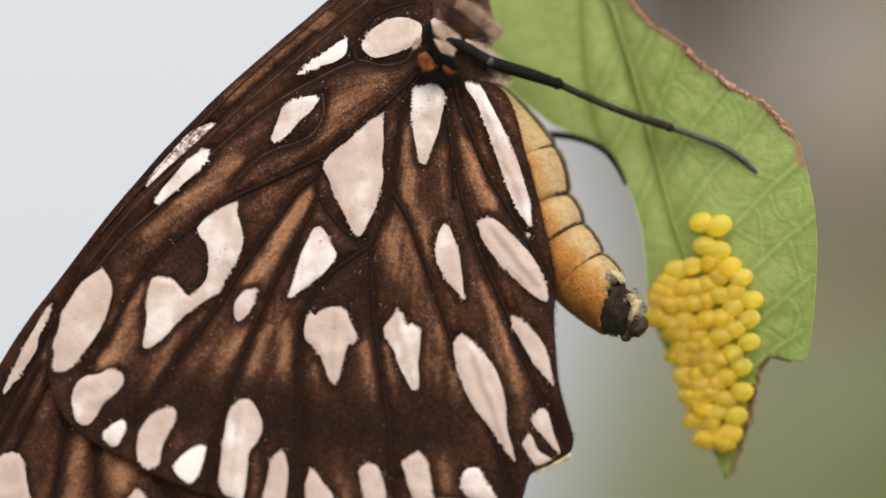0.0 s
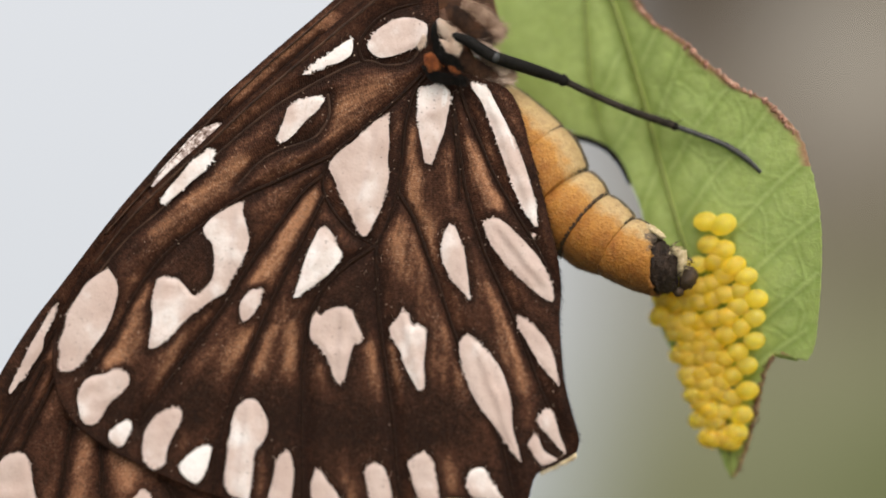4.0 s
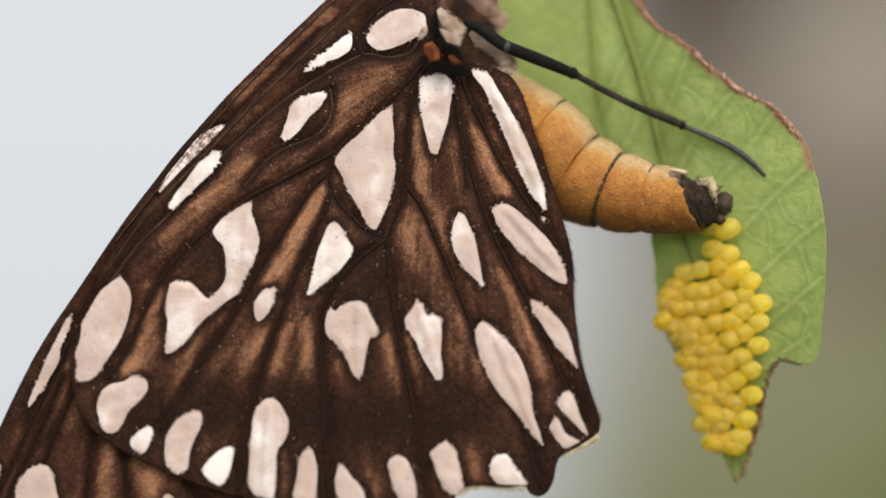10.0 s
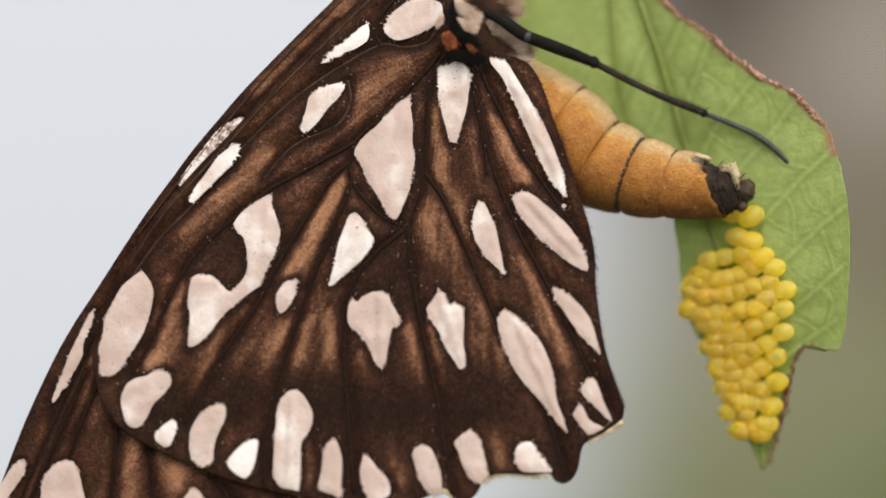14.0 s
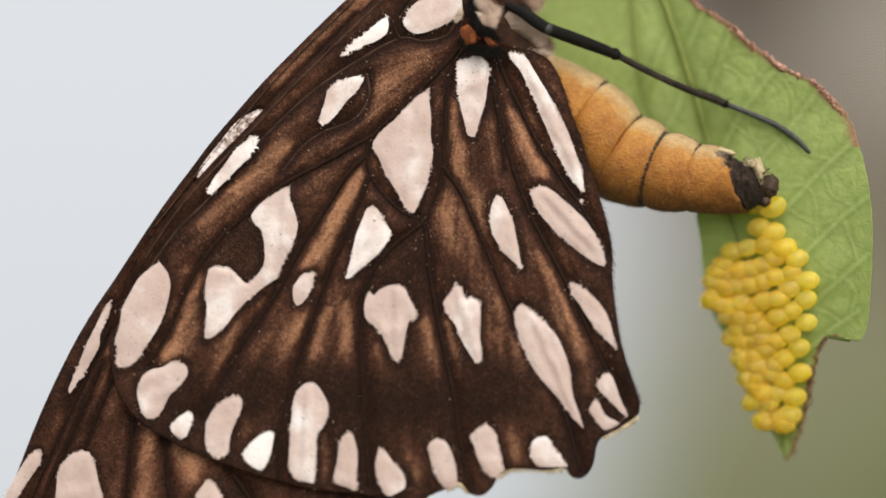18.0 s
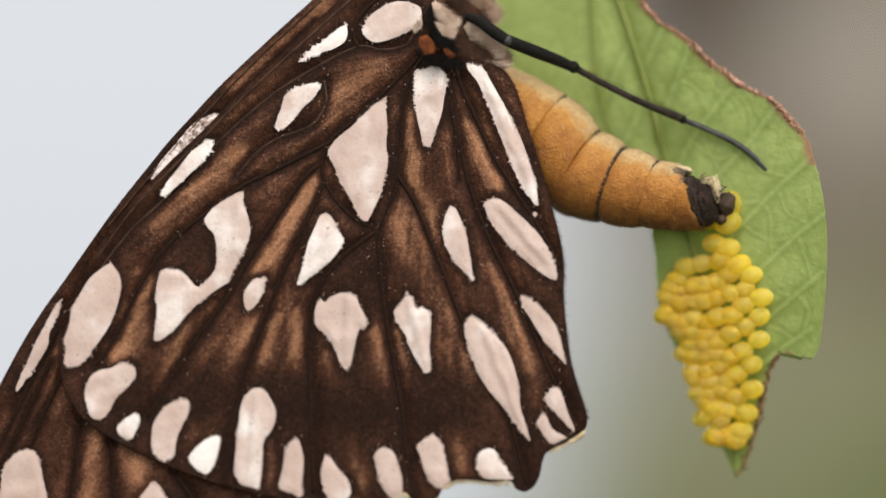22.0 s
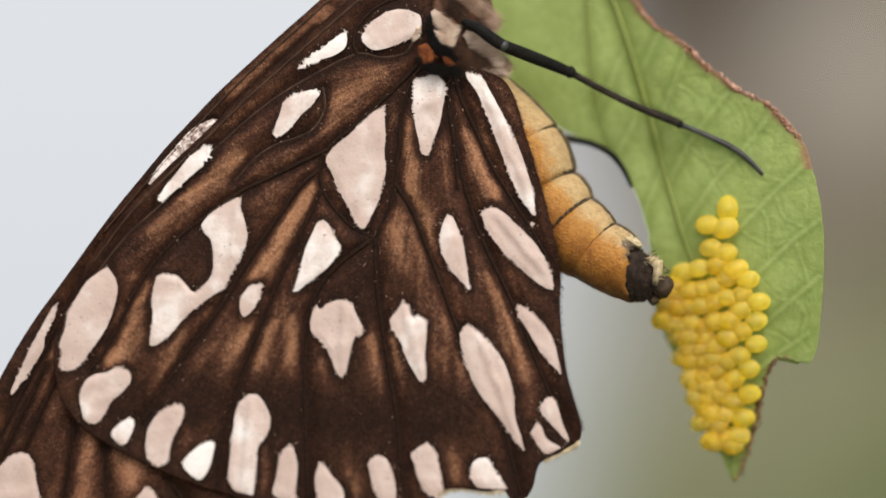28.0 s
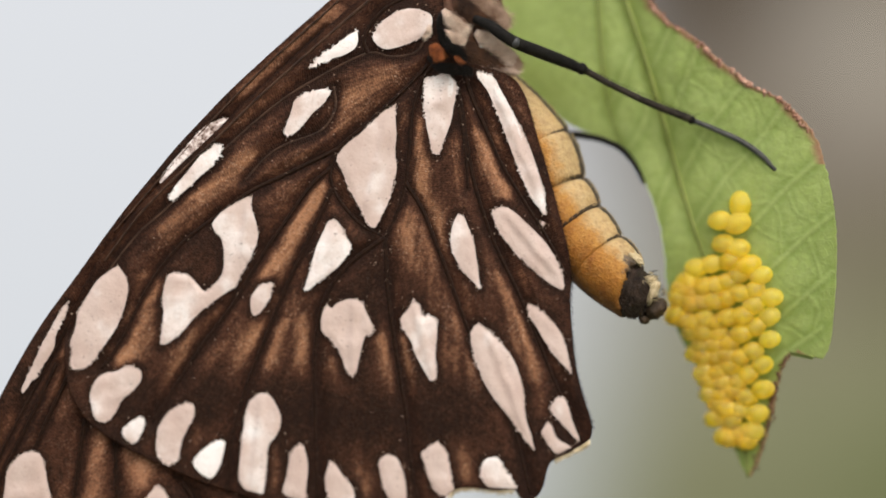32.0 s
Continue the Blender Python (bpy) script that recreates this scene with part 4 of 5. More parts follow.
def fur_stripe(line, depth, width, count, length, material, label, seed, spread=0.3, thick=0.42):
    """A band of combed fur: hairs rooted along a line of the plate, lying along it."""
    r = random.Random(seed)
    s = spline(line, 60)
    out = []
    for _ in range(count):
        i = r.randrange(0, 56)
        ahead = s[i + 3] - s[i]
        ahead = ahead / max(math.hypot(*ahead), 1e-6)
        across = np.array([-ahead[1], ahead[0]])
        k = i / 56
        w = r.uniform(-1, 1) * width * math.sin(math.pi * (0.12 + 0.76 * k)) ** 0.6
        p = s[i] + across * w
        bulge = 0.5 * width * (1 - (w / width) ** 2)
        n = length * r.uniform(0.6, 1.3)
        q = p + ahead * n + across * (r.gauss(0, spread) * n)
        out.append((at(*p, depth - bulge + r.uniform(0, 5)) - PIVOT, at(*q, depth - bulge - r.uniform(0, 5)) - PIVOT, 1.0 * U))
    hairs("fur", out, material, butterfly, thick, label)


# the bands of the thorax run down from the wing joint towards the legs
for x, y, depth, size, squash, turn, mat in ((926, 58, 58, 36, (0.3, 0.4, 1.0), -47, TAN_FUR), (910, -16, 80, 48, (0.26, 0.4, 1.0), -46, TAN_FUR),
                                             (890, 80, 52, 42, (0.32, 0.5, 1.1), -50, BROWN_FUR), (884, 4, 66, 50, (0.34, 0.5, 1.1), -46, BROWN_FUR),
                                             (852, 30, 54, 50, (0.8, 0.5, 1.2), -25, BROWN_FUR), (836, 40, 16, 16, (0.7, 0.6, 1.3), -20, BLACK)):
    body_blob("tuft", x, y, depth, size, squash, mat, x, "", turn=turn, rough=0.2)
for i, (line, depth, width, count, length, material, label) in enumerate((
        ([(888, 26), (908, 40), (928, 56), (944, 70)], 36, 12, 3400, 20, FUR, "pinkish white thorax fur"),
        ([(926, 60), (940, 70), (950, 80), (956, 88)], 42, 15, 1500, 16, TAN_FUR, "tan thorax fur"),
        ([(830, 24), (842, 31), (854, 36), (864, 40)], 14, 8, 1300, 12, FUR, "pinkish white thorax fur"),
        ([(832, -14), (842, 0), (854, 12), (866, 20)], 22, 8, 1500, 18, FUR, "pinkish white thorax fur"),
        ([(866, -52), (892, -28), (915, -8), (930, 6)], 58, 15, 2800, 28, TAN_FUR, "tan thorax fur"),
        ([(850, -40), (874, -12), (892, 6), (914, 24)], 42, 14, 2800, 26, BROWN_FUR, "brown thorax fur"),
        ([(864, 46), (890, 66), (912, 82), (936, 100)], 31, 13, 2800, 24, BROWN_FUR, "brown thorax fur"),
        ([(884, -70), (908, -40), (926, -14), (940, 6)], 84, 10, 500, 20, BROWN_FUR, "brown thorax fur"),
        ([(826, -10), (826, 14), (832, 38), (840, 56)], 8, 6, 320, 14, BLACK, "black fur at the wing base"),
        ([(836, 44), (846, 54), (858, 62), (870, 72)], 2, 9, 420, 14, BLACK, "black fur at the wing base"),
        ([(812, 82), (835, 90), (862, 92), (880, 96)], -4, 10, 520, 14, BLACK, "black fur at the wing base"),
        ([(814, 46), (818, 56), (822, 65), (824, 72)], -5, 12, 640, 9, RUST, "rust orange tuft"),
        ([(806, 66), (812, 74), (820, 80), (828, 84)], -7, 7, 160, 9, BLACK, "black fur at the wing base"),
        ([(852, 67), (857, 72), (861, 77), (864, 81)], 0, 6, 170, 8, RUST, "rust orange tuft"),
        ([(807, 12), (807, 20), (804, 28), (801, 34)], -6, 5, 200, 8, FUR, "white tuft at the wing base"),
        ([(890, 96), (915, 96), (940, 96), (962, 98)], 26, 4, 260, 16, FUR, "white hairs over the abdomen"))):
    fur_stripe(line, depth, width, count, length, material, label, 70 + i)

# abdomen: rings that bend one on another
RINGS = (((945, 92), (885, 205)), ((1072, 147), (985, 292)), ((1130, 205), (1052, 350)), ((1178, 231), (1137, 367)),
         ((1237, 252), (1210, 372)), ((1289, 264), (1317, 373)))
RING_DEPTH = (114, 114, 104, 86, 66, 52)


def ring_centre(i):
    (a, b), (c, d) = RINGS[i]
    return at((a + c) / 2, (b + d) / 2, RING_DEPTH[i])


# how dark each joint is all round, and more so over the back
JOINT = ((0.2, 0.8), (0.12, 0.7), (0.85, 0.15), (0.15, 0.9), (0.0, 0.5))


def ring_mesh(i, last):
    """One ring of the abdomen between two joints; its front slips under the ring before it."""
    n, m = 44, 56
    verts, faces, back, rim, end, line, belly = [], [], [], [], [], [], []
    (a, b), (c, d) = RINGS[i]
    (a2, b2), (c2, d2) = RINGS[i + 1]
    fx, fy = (a2 + c2 - a - c) / 2, (b2 + d2 - b - d) / 2
    run = math.hypot(fx, fy)
    fx, fy = fx / run, fy / run
    for k in range(n + 1):
        s = -0.22 + 1.22 * k / n
        e = max(s, -0.22)
        da, db, dc, dd = a + (a2 - a) * e, b + (b2 - b) * e, c + (c2 - c) * e, d + (d2 - d) * e
        depth = RING_DEPTH[i] + (RING_DEPTH[i + 1] - RING_DEPTH[i]) * e
        swell = 0.97 + 0.08 * math.sin(math.pi * min(max(s, 0), 1)) ** 0.7 - 0.09 * step(0.94, 1.0, s) ** 2
        swell *= 1 - 0.14 * (1 - step(-0.22, 0.05, s))
        cx, cy, hx, hy = (da + dc) / 2, (db + dd) / 2, (da - dc) / 2, (db - dd) / 2
        half = math.hypot(hx, hy)
        for j in range(m):
            g = 2 * math.pi * j / m
            lump = 1 + 0.018 * rough_noise(s * 4 + i * 9, g * 2.0, 2) + 0.01 * rough_noise(s * 14 + i, g * 7, 5)
            u, v = math.cos(g) * swell * lump, math.sin(g) * swell * lump
            bow = -15 * max(math.sin(g), 0)
            torn = (9 * rough_noise(g * 2.2, 3.3, 6) + 5 * rough_noise(g * 6, 1.1, 2) - 5 * math.cos(g)) * float(step(0.6, 1.0, s)) if last else 0.0
            verts.append(at(cx + hx * u + fx * (bow + torn), cy + hy * u + fy * (bow + torn), depth - half * 0.92 * v) - ring_centre(i))
            back.append(max(math.cos(g), 0))
            line.append(math.exp(-((((g + 0.08 + math.pi) % (2 * math.pi)) - math.pi) / 0.18) ** 2))
            up = max(math.cos(g - 0.1), 0)
            rim.append(float(step(0.89, 0.97, s) if i != 2 else step(0.84, 0.91, s)) * min(1.0, JOINT[i][0] + JOINT[i][1] * up ** 2.5))
            # mask for the brown and the painted shade of the underside
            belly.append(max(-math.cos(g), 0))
            end.append(float(step(0.15, 1.0, s)) * (0.02 + 0.8 * max(math.cos(g - 0.35), 0) ** 2) if last else 0.0)
    for k in range(n):
        for j in range(m):
            p, q = k * m + j, k * m + (j + 1) % m
            faces.append((p, q, q + m, p + m))
    # short scale hairs, lying back along the ring
    fuzz = random.Random(60 + i)
    body = len(faces)
    for _ in range(1300):
        p = faces[fuzz.randrange(m * 8, body)][0]
        if p % m > m - 2:
            continue
        ahead = (verts[p + m] - verts[p]).normalized()
        across = (verts[p + 1] - verts[p]).normalized()
        out = ahead.cross(across).normalized()
        if out.dot(verts[p]) < 0:
            out = -out
        root = verts[p] + ahead * fuzz.uniform(0, 3) * U + across * fuzz.uniform(-3, 3) * U
        end_ = root + ahead * fuzz.uniform(4, 8) * U + across * fuzz.gauss(0, 1.6) * U + out * fuzz.uniform(0.0, 1.0) * U
        q = len(verts)
        verts.extend((root - across * 1.3 * U, root + across * 1.3 * U, root + out * 0.5 * U, end_))
        for f in ((q, q + 2, q + 3), (q + 2, q + 1, q + 3)):
            flat = (verts[f[1]] - verts[f[0]]).cross(verts[f[2]] - verts[f[0]])
            faces.append(f if flat.dot(out) > 0 else f[::-1])
        for values in (back, rim, end, line, belly):
            values.extend([values[p]] * 4)
    me = mesh_of("abdomen_segment", verts, faces)
    for name, values in (("back", back), ("rim", rim), ("end", end), ("line", line), ("belly", belly)):
        me.attributes.new(name, "FLOAT", "POINT").data.foreach_set("value", values)
    return me


segments = []
for i in range(5):
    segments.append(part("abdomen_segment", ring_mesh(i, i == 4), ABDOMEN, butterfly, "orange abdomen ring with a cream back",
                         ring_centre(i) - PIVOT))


def tip_mesh():
    """The dark end: a shrunken sleeve that slips under the last ring, ridged and torn."""
    verts, faces = [], []
    n, m = 30, 72
    for k in range(n + 1):
        s = k / n
        a, b = 1262 + (1343 - 1262) * s, 262 + (296 - 262) * s
        c, d = 1282 + (1345 - 1282) * s, 368 + (366 - 368) * s
        cx, cy, hx, hy = (a + c) / 2, (b + d) / 2, (a - c) / 2, (b - d) / 2
        close = (1 - 0.25 * step(0.75, 1.0, s)) * (0.93 - 0.07 * math.sin(s * 9.0))
        half = math.hypot(hx, hy) * close
        for j in range(m):
            g = 2 * math.pi * j / m
            lump = 1 + 0.15 * rough_noise(s * 5, math.cos(g) * 1.8, math.sin(g) * 1.8) + 0.12 * rough_noise(s * 14, math.cos(g) * 4, math.sin(g) * 4 + 5)
            notch = 13 * step(0.8, 1.0, s) * rough_noise(math.cos(g) * 2.4, math.sin(g) * 2.4, 8)
            u, v = math.cos(g) * lump * close, math.sin(g) * lump
            verts.append(at(cx + hx * u + notch, cy + hy * u, 52 - half * 0.9 * v) - ring_centre(5))
    for k in range(n):
        for j in range(m):
            p, q = k * m + j, k * m + (j + 1) % m
            faces.append((p, q, q + m, p + m))
    faces.append(tuple(range(m)))
    faces.append(tuple(n * m + j for j in range(m))[::-1])
    return mesh_of("abdomen_tip", verts, faces)


tip = part("abdomen_tip", tip_mesh(), DARK_TIP, butterfly, "dark bristly abdomen tip", ring_centre(5) - PIVOT)
for name, x, y, depth, size, squash, mat, turn, rough in (
        ("knob", 1355, 326, 50, 19, (0.9, 1, 1.15), KNOB, 12, 0.22), ("knob", 1348, 352, 46, 10, (1, 1, 1), KNOB, 0, 0.25),
        ("tuft", 1337, 299, 34, 22, (0.36, 0.6, 1.05), CREAM, -8, 0.4), ("tuft", 1322, 288, 48, 13, (0.9, 0.9, 0.7), CREAM, 20, 0.5),
        ("tuft", 1274, 265, 50, 16, (1.3, 1.0, 0.4), CREAM, 14, 0.5)):
    ob = part(name, blob(size * U, x * 0.3, squash, rough), mat, tip, "cream tuft" if name == "tuft" else "dark brown knob", at(x, y, depth) - ring_centre(5))
    ob.rotation_euler = (0, radians(turn), 0)


bristles, pale_ones = [], []
for k in range(420):
    g = rng.uniform(0, 2 * math.pi)
    s = rng.random()
    a = at(1298 + 44 * s + 10 * math.cos(g), 318 + 12 * s - 46 * (1 - 0.3 * s) * math.cos(g), 52 - 42 * math.sin(g)) - ring_centre(5)
    b = at(1298 + 44 * s + 10 * math.cos(g) + rng.uniform(3, 9), 318 + 12 * s - 49 * (1 - 0.3 * s) * math.cos(g) + rng.gauss(0, 3), 52 - 44 * math.sin(g)) - ring_centre(5)
    (pale_ones if math.cos(g) > 0.55 and rng.random() < 0.5 else bristles).append((a, b, 0))
hairs("bristles", bristles, DARK_TIP, tip, 0.8, "short dark bristles")
hairs("bristles", pale_ones, CREAM, tip, 0.9, "short cream bristles")


# legs, which keep their hold on the leaf
def leg_piece(name, points, radii, material, parent, origin, label=""):
    verts, faces = [], []
    s = spline([(*at(x, y, d), r * U) for (x, y, d), r in zip(points, radii)], 12 * len(points))
    tube(verts, faces, [Vector(p[:3]) - origin for p in s], [p[3] for p in s], 10)
    return part(name, mesh_of(name, verts, faces), material, parent, label)


HIP = at(850, 62, 60)
foot_depth = leaf_depth(1350, 308)
leg = leg_piece("leg", [(820, 38, 22), (846, 50, 8), (868, 66, 4), (892, 81, 8), (942, 101, 36), (985, 118, 62), (1012, 130, 62)],
                [7, 10, 11, 11, 11.5, 10.5, 9], BLACK, butterfly, HIP, "black slender leg gripping the leaf")
tibia = leg_piece("tibia", [(1010, 128, 62), (1062, 157, 68), (1130, 190, 76), (1190, 214, 84), (1204, 220, 86)],
                  [6.5, 6.2, 6.6, 7.6, 6], SHANK, leg, HIP)
tarsus = leg_piece("tarsus", [(1203, 220, 86), (1240, 235, 88), (1290, 258, leaf_depth(1290, 258) - 10), (1325, 283, leaf_depth(1325, 283) - 4), (1351, 310, foot_depth + 1)],
                   [5, 5.2, 5.6, 5.6, 3.6], GREY, leg, HIP, "grey jointed foot")
for x, y, d, size, mat in ((1010, 128, 60, 10, BLACK), (892, 81, 3, 8.5, GREY), (1203, 220, 85, 7.5, BLACK)):
    joint = part("joint", blob(size * U, x, (1, 1, 1.1), 0.15, 10), mat, leg, "dark leg joint", at(x, y, d) - HIP)
spines = []
for i in range(26):
    k = i / 25
    x, y, d = 1032 + 172 * k, 141 + 77 * k, 64 + 21 * k
    a = at(x, y - 4, d) - HIP
    far = 18 if i == 25 else 8
    spines.append((a, at(x + far, y - 5 - far * 0.45 + 2 * rng.random(), d - 3) - HIP, 0))
hairs("spines", spines, BLACK, leg, 0.9, "short black spines")
far_leg = leg_piece("leg", [(x, y, leaf_depth(x, y) - lift) for x, y, lift in
                            ((940, 248, 70), (975, 245, 50), (1012, 247, 34), (1052, 257, 22), (1082, 274, 14), (1102, 299, 8), (1118, 332, 3))],
                    [6, 6.5, 6.5, 6, 6, 5.5, 4], BLACK, butterfly, HIP, "far black leg holding the leaf edge")


# ---- the eggs ----
def egg_mesh():
    bm = blob(1.0, 2, (0.93, 0.93, 1.24), 0.03, 14, 1.5)
    me = bpy.data.meshes.new("egg")
    bm.to_mesh(me)
    bm.free()
    me.materials.append(EGG)
    me.shade_smooth()
    return me


EGG_MESH = egg_mesh()


def lay(x, y, size, lift=0.55):
    """An egg glued to the leaf, standing a little off its face."""
    e = new("egg", EGG_MESH)
    e.location = at(x, y, leaf_depth(x, y) - lift * size)
    e.rotation_euler = (0, radians(78 + rng.uniform(-14, 14)), radians(-30 + rng.uniform(-14, 14)))
    e.scale = (size * U,) * 3
    return tagged(e, "glossy yellow butterfly egg glued on the leaf", "egg", "eggs on the leaf")


last_egg = lay(1288, 371, 21)


def lay_row(y, size, *places):
    """A slanting row of the clutch: the height of its middle, the size, and each egg's place along and off it."""
    for x, dy in places:
        lay(x + rng.uniform(-1.5, 1.5), y + dy + rng.uniform(-1.5, 1.5), size * rng.uniform(1.0, 1.1), 0.75 + 0.3 * rng.random())


lay_row(400, 19, (1251, -2), (1284, 4))
lay_row(442, 18, (1257, -2), (1282, 6))
lay_row(476, 17.5, (1303, 0), (1268, -5), (1237, 0), (1210, 6))
lay_row(496, 17.5, (1325, 0), (1284, -3), (1192, 8))
lay_row(514, 18, (1265, -6), (1242, -2), (1222, 3), (1200, 9), (1182, 4))
lay_row(530, 17.5, (1341, 4), (1313, -8), (1286, -3), (1263, 5), (1240, 10), (1218, 10), (1196, 8), (1178, 2))
lay_row(552, 17, (1310, -4), (1222, -8), (1198, -6), (1176, 6))
lay_row(568, 17.5, (1337, 0), (1290, -2), (1266, 2), (1244, 10), (1222, 6), (1206, 12), (1190, 8), (1172, -2))
lay_row(594, 17.5, (1314, -6), (1288, 4), (1246, 6), (1222, 2), (1200, 0))
lay_row(610, 17.5, (1339, 0), (1268, 4), (1242, 8), (1218, 10))
lay_row(636, 17.5, (1309, -7), (1284, 3), (1262, -2), (1242, 4), (1222, 4), (1206, -4))
lay_row(657, 17.5, (1325, -4), (1266, 0), (1244, 10), (1222, 10))
lay_row(676, 17.5, (1298, -4), (1280, 6), (1254, 8), (1228, 2))
lay_row(702, 17.5, (1325, -4), (1297, 8), (1272, -2), (1252, 4), (1232, 2))
lay_row(728, 17.5, (1281, 8), (1258, 4), (1246, -8))
lay_row(744, 18, (1315, -4), (1268, 8), (1242, 4))
lay_row(776, 18, (1306, -4), (1282, 2), (1258, 2))
lay_row(788, 17, (1296, 2), (1266, -4))


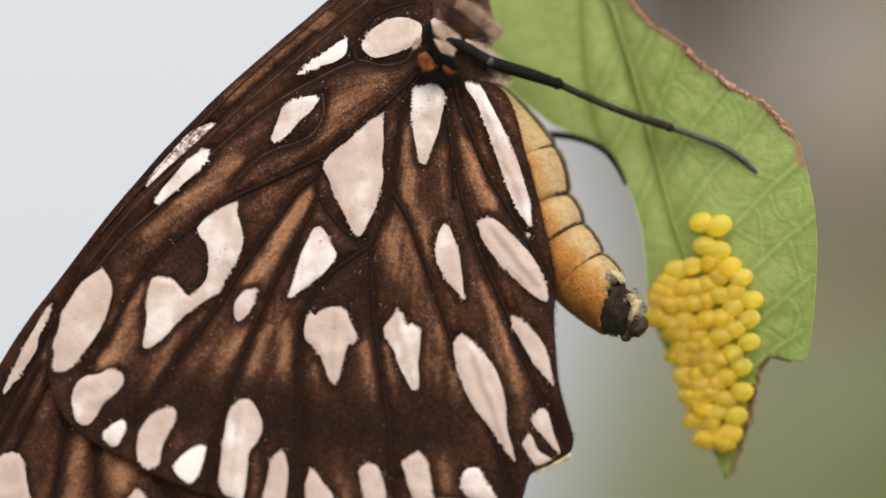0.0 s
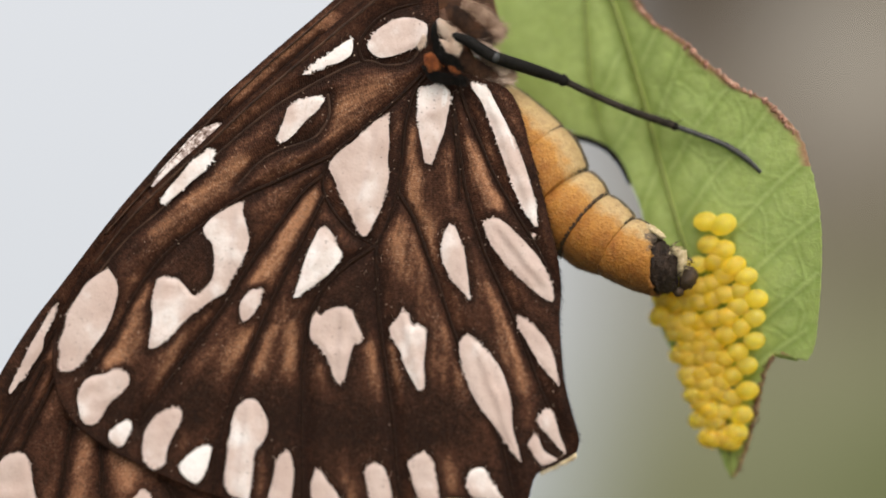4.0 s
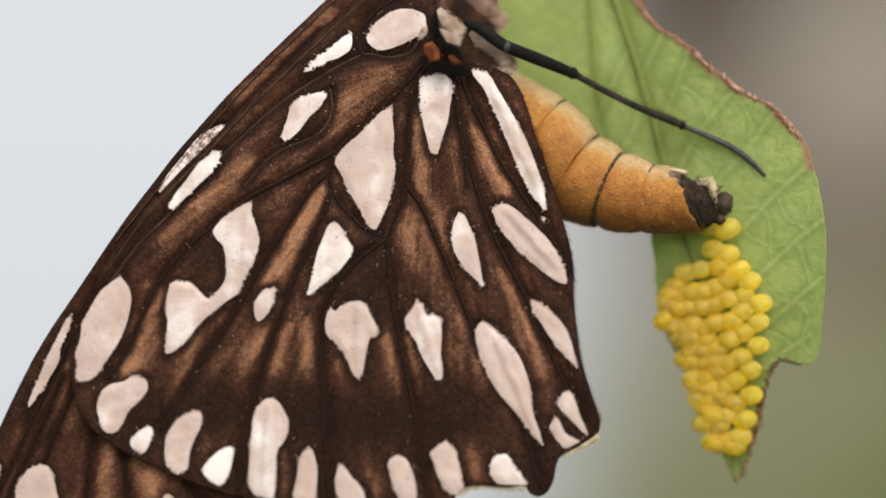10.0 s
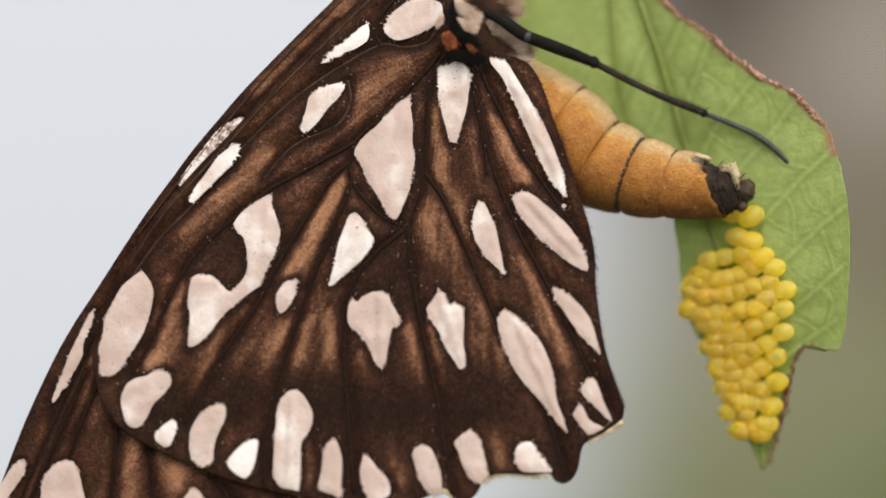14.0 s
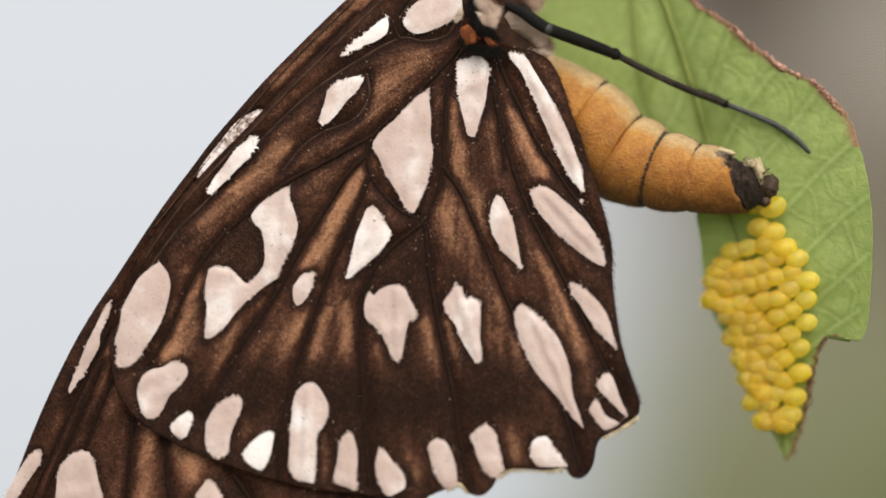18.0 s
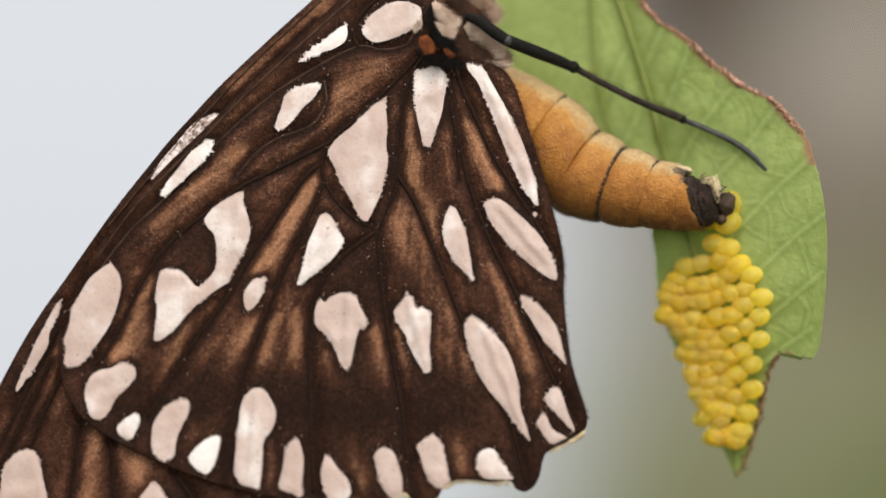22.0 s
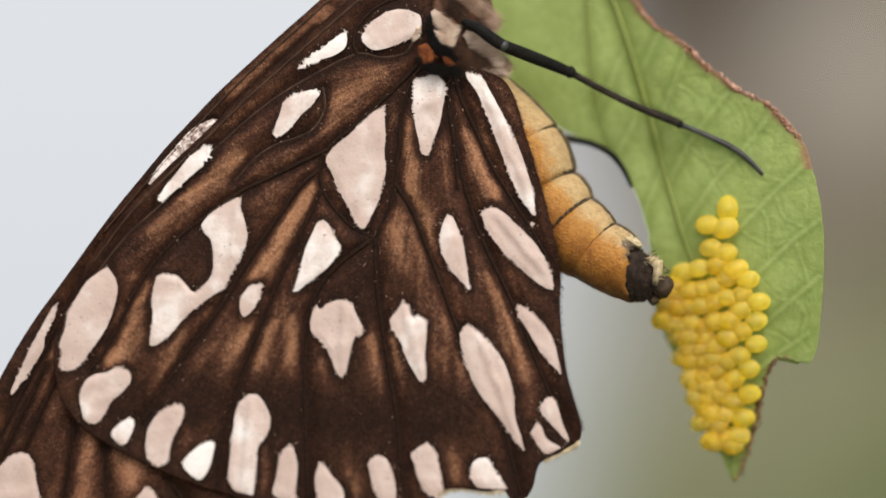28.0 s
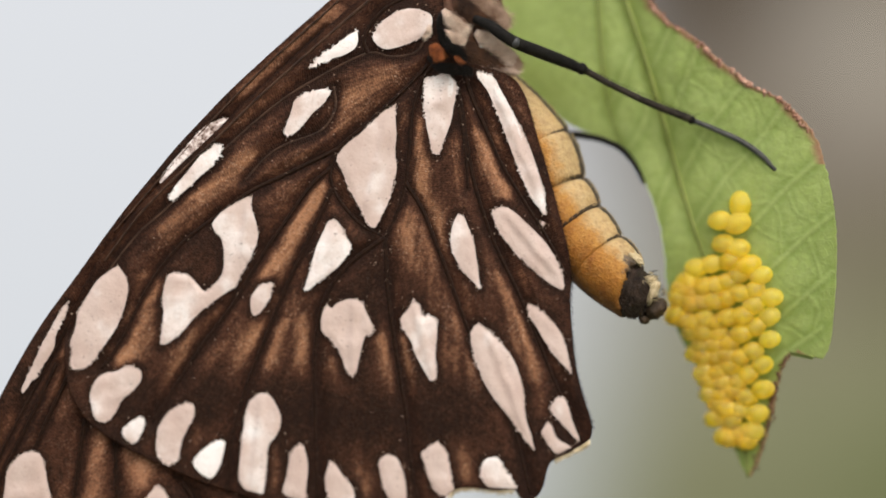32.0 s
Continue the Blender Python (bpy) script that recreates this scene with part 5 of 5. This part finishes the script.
# ---- what moves ----
def motions():
    walk(butterfly, [
        (0, pose(-0.00050, 0, 0.60952)),
        (0.5, pose(-0.00050, 0, 0.60953)),
        (1, pose(-0.00035, 0, 0.60959)),
        (1.5, pose(-0.00040, 0, 0.60948)),
        (2, pose(-0.00044, 0, 0.60940)),
        (2.5, pose(-0.00036, 0, 0.60951)),
        (3, pose(-0.00037, 0, 0.60948)),
        (3.5, pose(-0.00036, 0, 0.60955)),
        (5.5, pose(-0.00060, 0, 0.60953)),
        (6, pose(-0.00066, 0, 0.60959)),
        (6.5, pose(-0.00063, 0, 0.60969)),
        (7, pose(-0.00067, 0, 0.60980)),
        (7.5, pose(-0.00073, 0, 0.60972)),
        (8, pose(-0.00068, 0, 0.61016)),
        (8.5, pose(-0.00063, 0, 0.61005)),
        (9, pose(-0.00057, 0, 0.61018)),
        (9.5, pose(-0.00061, 0, 0.61038)),
        (10, pose(-0.00060, 0, 0.61033)),
        (10.5, pose(-0.00059, 0, 0.61044)),
        (11, pose(-0.00066, 0, 0.61034)),
        (11.5, pose(-0.00067, 0, 0.61036)),
        (12, pose(-0.00072, 0, 0.61044)),
        (12.5, pose(-0.00076, 0, 0.61036)),
        (13, pose(-0.00075, 0, 0.61040)),
        (13.5, pose(-0.00072, 0, 0.61052)),
        (14, pose(-0.00078, 0, 0.61045)),
        (14.5, pose(-0.00077, 0, 0.61048)),
        (15, pose(-0.00082, 0, 0.61050)),
        (15.5, pose(-0.00084, 0, 0.61048)),
        (17.5, pose(-0.00080, 0, 0.61051)),
        (18, pose(-0.00088, 0, 0.61038)),
        (18.5, pose(-0.00084, 0, 0.61040)),
        (19, pose(-0.00083, 0, 0.61046)),
        (19.5, pose(-0.00094, 0, 0.61039)),
        (20, pose(-0.00099, 0, 0.61037)),
        (20.5, pose(-0.00099, 0, 0.61042)),
        (21, pose(-0.00099, 0, 0.61040)),
        (21.5, pose(-0.00101, 0, 0.61033)),
        (22, pose(-0.00093, 0, 0.61037)),
        (22.5, pose(-0.00081, 0, 0.61033)),
        (23, pose(-0.00070, 0, 0.61039)),
        (23.5, pose(-0.00076, 0, 0.61027)),
        (24, pose(-0.00079, 0, 0.61018)),
        (24.5, pose(-0.00074, 0, 0.61026)),
        (25, pose(-0.00079, 0, 0.61010)),
        (25.5, pose(-0.00073, 0, 0.61021)),
        (27.5, pose(-0.00077, 0, 0.61027)),
        (28, pose(-0.00078, 0, 0.61021)),
        (28.5, pose(-0.00084, 0, 0.61018)),
        (29, pose(-0.00081, 0, 0.61020)),
        (29.5, pose(-0.00083, 0, 0.61009)),
        (30, pose(-0.00079, 0, 0.61018)),
        (30.5, pose(-0.00080, 0, 0.61014)),
        (31, pose(-0.00085, 0, 0.61004)),
        (31.5, pose(-0.00081, 0, 0.61009)),
        (32, pose(-0.00081, 0, 0.61011)),
    ])
    for wing in (hindwing, forewing):
        walk(wing, [
            (0, pose(0, 0, 0, 0, 3.21, 0)),
            (0.5, pose(0, 0, 0, 0, 3.35, 0)),
            (1, pose(0, 0, 0, 0, 3.62, 0)),
            (1.5, pose(0, 0, 0, 0, 3.26, 0)),
            (2, pose(0, 0, 0, 0, 3.05, 0)),
            (2.5, pose(0, 0, 0, 0, 3.37, 0)),
            (3, pose(0, 0, 0, 0, 3.19, 0)),
            (3.5, pose(0, 0, 0, 0, 3.36, 0)),
            (5.5, pose(0, 0, 0, 0, 3.77, 0)),
            (6, pose(0, 0, 0, 0, 3.55, 0)),
            (6.5, pose(0, 0, 0, 0, 3.39, 0)),
            (7, pose(0, 0, 0, 0, 3.21, 0)),
            (7.5, pose(0, 0, 0, 0, 2.49, 0)),
            (8, pose(0, 0, 0, 0, 2.09, 0)),
            (8.5, pose(0, 0, 0, 0, 1.16, 0)),
            (9, pose(0, 0, 0, 0, 0.73, 0)),
            (9.5, pose(0, 0, 0, 0, -0.02, 0)),
            (10, pose(0, 0, 0, 0, 0.21, 0)),
            (10.5, pose(0, 0, 0, 0, 0.10, 0)),
            (11, pose(0, 0, 0, 0, 0.18, 0)),
            (11.5, pose(0, 0, 0, 0, 0.24, 0)),
            (12, pose(0, 0, 0, 0, 0.41, 0)),
            (12.5, pose(0, 0, 0, 0, 0.04, 0)),
            (13, pose(0, 0, 0, 0, -0.07, 0)),
            (13.5, pose(0, 0, 0, 0, 0.03, 0)),
            (14, pose(0, 0, 0, 0, 0.01, 0)),
            (14.5, pose(0, 0, 0, 0, 0.30, 0)),
            (15, pose(0, 0, 0, 0, 0.41, 0)),
            (15.5, pose(0, 0, 0, 0, 0.54, 0)),
            (17.5, pose(0, 0, 0, 0, 0.92, 0)),
            (18, pose(0, 0, 0, 0, 0.88, 0)),
            (18.5, pose(0, 0, 0, 0, 1.18, 0)),
            (19, pose(0, 0, 0, 0, 1.23, 0)),
            (19.5, pose(0, 0, 0, 0, 1.25, 0)),
            (20, pose(0, 0, 0, 0, 1.39, 0)),
            (20.5, pose(0, 0, 0, 0, 1.91, 0)),
            (21, pose(0, 0, 0, 0, 1.90, 0)),
            (21.5, pose(0, 0, 0, 0, 1.55, 0)),
            (22, pose(0, 0, 0, 0, 1.38, 0)),
            (22.5, pose(0, 0, 0, 0, 1.14, 0)),
            (23, pose(0, 0, 0, 0, 1.17, 0)),
            (23.5, pose(0, 0, 0, 0, 1.03, 0)),
            (24, pose(0, 0, 0, 0, 0.91, 0)),
            (24.5, pose(0, 0, 0, 0, 1.24, 0)),
            (25, pose(0, 0, 0, 0, 1.06, 0)),
            (25.5, pose(0, 0, 0, 0, 1.44, 0)),
            (27.5, pose(0, 0, 0, 0, 2.12, 0)),
            (28, pose(0, 0, 0, 0, 2.28, 0)),
            (28.5, pose(0, 0, 0, 0, 2.43, 0)),
            (29, pose(0, 0, 0, 0, 2.43, 0)),
            (29.5, pose(0, 0, 0, 0, 2.30, 0)),
            (30, pose(0, 0, 0, 0, 2.58, 0)),
            (30.5, pose(0, 0, 0, 0, 2.72, 0)),
            (31, pose(0, 0, 0, 0, 2.50, 0)),
            (31.5, pose(0, 0, 0, 0, 2.67, 0)),
            (32, pose(0, 0, 0, 0, 2.72, 0)),
        ])
    # bend of the abdomen: seconds, turn of the third ring, turn of the last rings (degrees), how far it is stretched out (units)
    bends = [(0, 34.6, 36.0, -5), (1, 36.5, 36.0, -8), (2, 35.4, 35.9, -13), (2.5, 34.0, 30.9, -13), (3, 26.1, 25.9, -16), (3.5, 20.5, 23.1, -15), (5.5, 21.0, 11.9, -7), (6, 18.5, 7.8, -25), (6.5, 17.0, 3.8, -20), (7, 15.8, -0.2, -25), (7.5, 14.4, -4.3, -26), (8, 12.3, -8.3, -29), (8.5, 12.0, -6.2, -21), (9, 10.0, -4.2, -22), (10, 4.3, -2.1, -11), (11, 5.2, -1.4, -6), (12, 2.4, -0.7, -9), (13, 2.7, 0.0, 1), (14, 3.1, 0.3, -8), (15, 3.8, 0.7, 8), (15.5, 2.9, 0.8, -1), (17.5, 3.3, 1.5, -1), (19, 0.8, 2.0, -1), (20, 1.9, 2.0, 6), (22, 2.7, 2.0, 2), (23, 7.3, 2.9, -8), (24, 10.7, 5.8, -25), (25, 16.0, 12.9, -15), (25.5, 19.7, 14.8, -10), (27.5, 22.3, 22.1, -10), (28, 27.9, 23.9, -13), (28.5, 33.4, 26.2, -9), (29, 34.9, 28.5, -1), (30, 30.9, 32.9, -18), (32, 32.1, 36.0, -10)]
    keys = [[] for _ in range(6)]
    for t, m, e, out in bends:
        turns = (0.74 * m, 0.86 * m, m, (m + e) / 2, e, e)
        roll = 0.62 * m
        place = ring_centre(0) - PIVOT + (pose(0, 0, 0, 0, turns[0], 0).to_3x3() @ (ring_centre(1) - ring_centre(0))).normalized() * out * U
        for i in range(6):
            r = pose(0, 0, 0, 0, turns[i], 0)
            # a slow roll about the ring's own length turns its back to the light
            if i < 5:
                ahead = (ring_centre(i + 1) - ring_centre(i)).normalized()
            spin = Matrix.Rotation(radians(roll), 4, ahead)
            keys[i].append((t, Matrix.Translation(place) @ r @ spin))
            if i < 5:
                place = place + (r.to_3x3() @ (ring_centre(i + 1) - ring_centre(i)))
    for ob, rows in zip((*segments, tip), keys):
        walk(ob, rows)
    # the feet stay where they are while the body shifts
    hold = Vector((-0.00078, 0, 0.61021))
    times = sorted({round(t * 2) / 2 for t in (*np.arange(0, 4, 0.5), *np.arange(5.5, 16, 0.5), *np.arange(17.5, 26, 0.5), *np.arange(27.5, 32.5, 0.5))})
    rows, laid = [], []
    end_place = last_egg.location.copy()
    for t in times:
        scene.frame_set(frame(t))
        bpy.context.view_layer.update()
        shift = hold - butterfly.matrix_world.translation
        rows.append((t, Matrix.Translation(HIP - hold + shift)))
        if t <= 19:
            laid.append((t, Matrix.Translation(tip.matrix_world @ (at(1335, 330, 56) - ring_centre(5)))))
    # the near leg leans a little lower at first, about its foot
    foot = at(1351, 310, foot_depth) - hold
    lean = [(t, -4.2 * float(np.interp(t, (0, 3, 7), (1, 1, 0)))) for t in times]
    walk(leg, [(t, m @ Matrix.Translation(foot + hold - HIP) @ pose(0, 0, 0, 0, a, 0) @ Matrix.Translation(HIP - foot - hold)) for (t, m), (_, a) in zip(rows, lean)])
    walk(far_leg, rows)
    # the last egg leaves the tip and stays on the leaf
    walk(last_egg, laid + [(20.5, Matrix.Translation(end_place)), (21.0, Matrix.Translation(end_place)), (32.0, Matrix.Translation(end_place))])
    scene.frame_set(1)


motions()
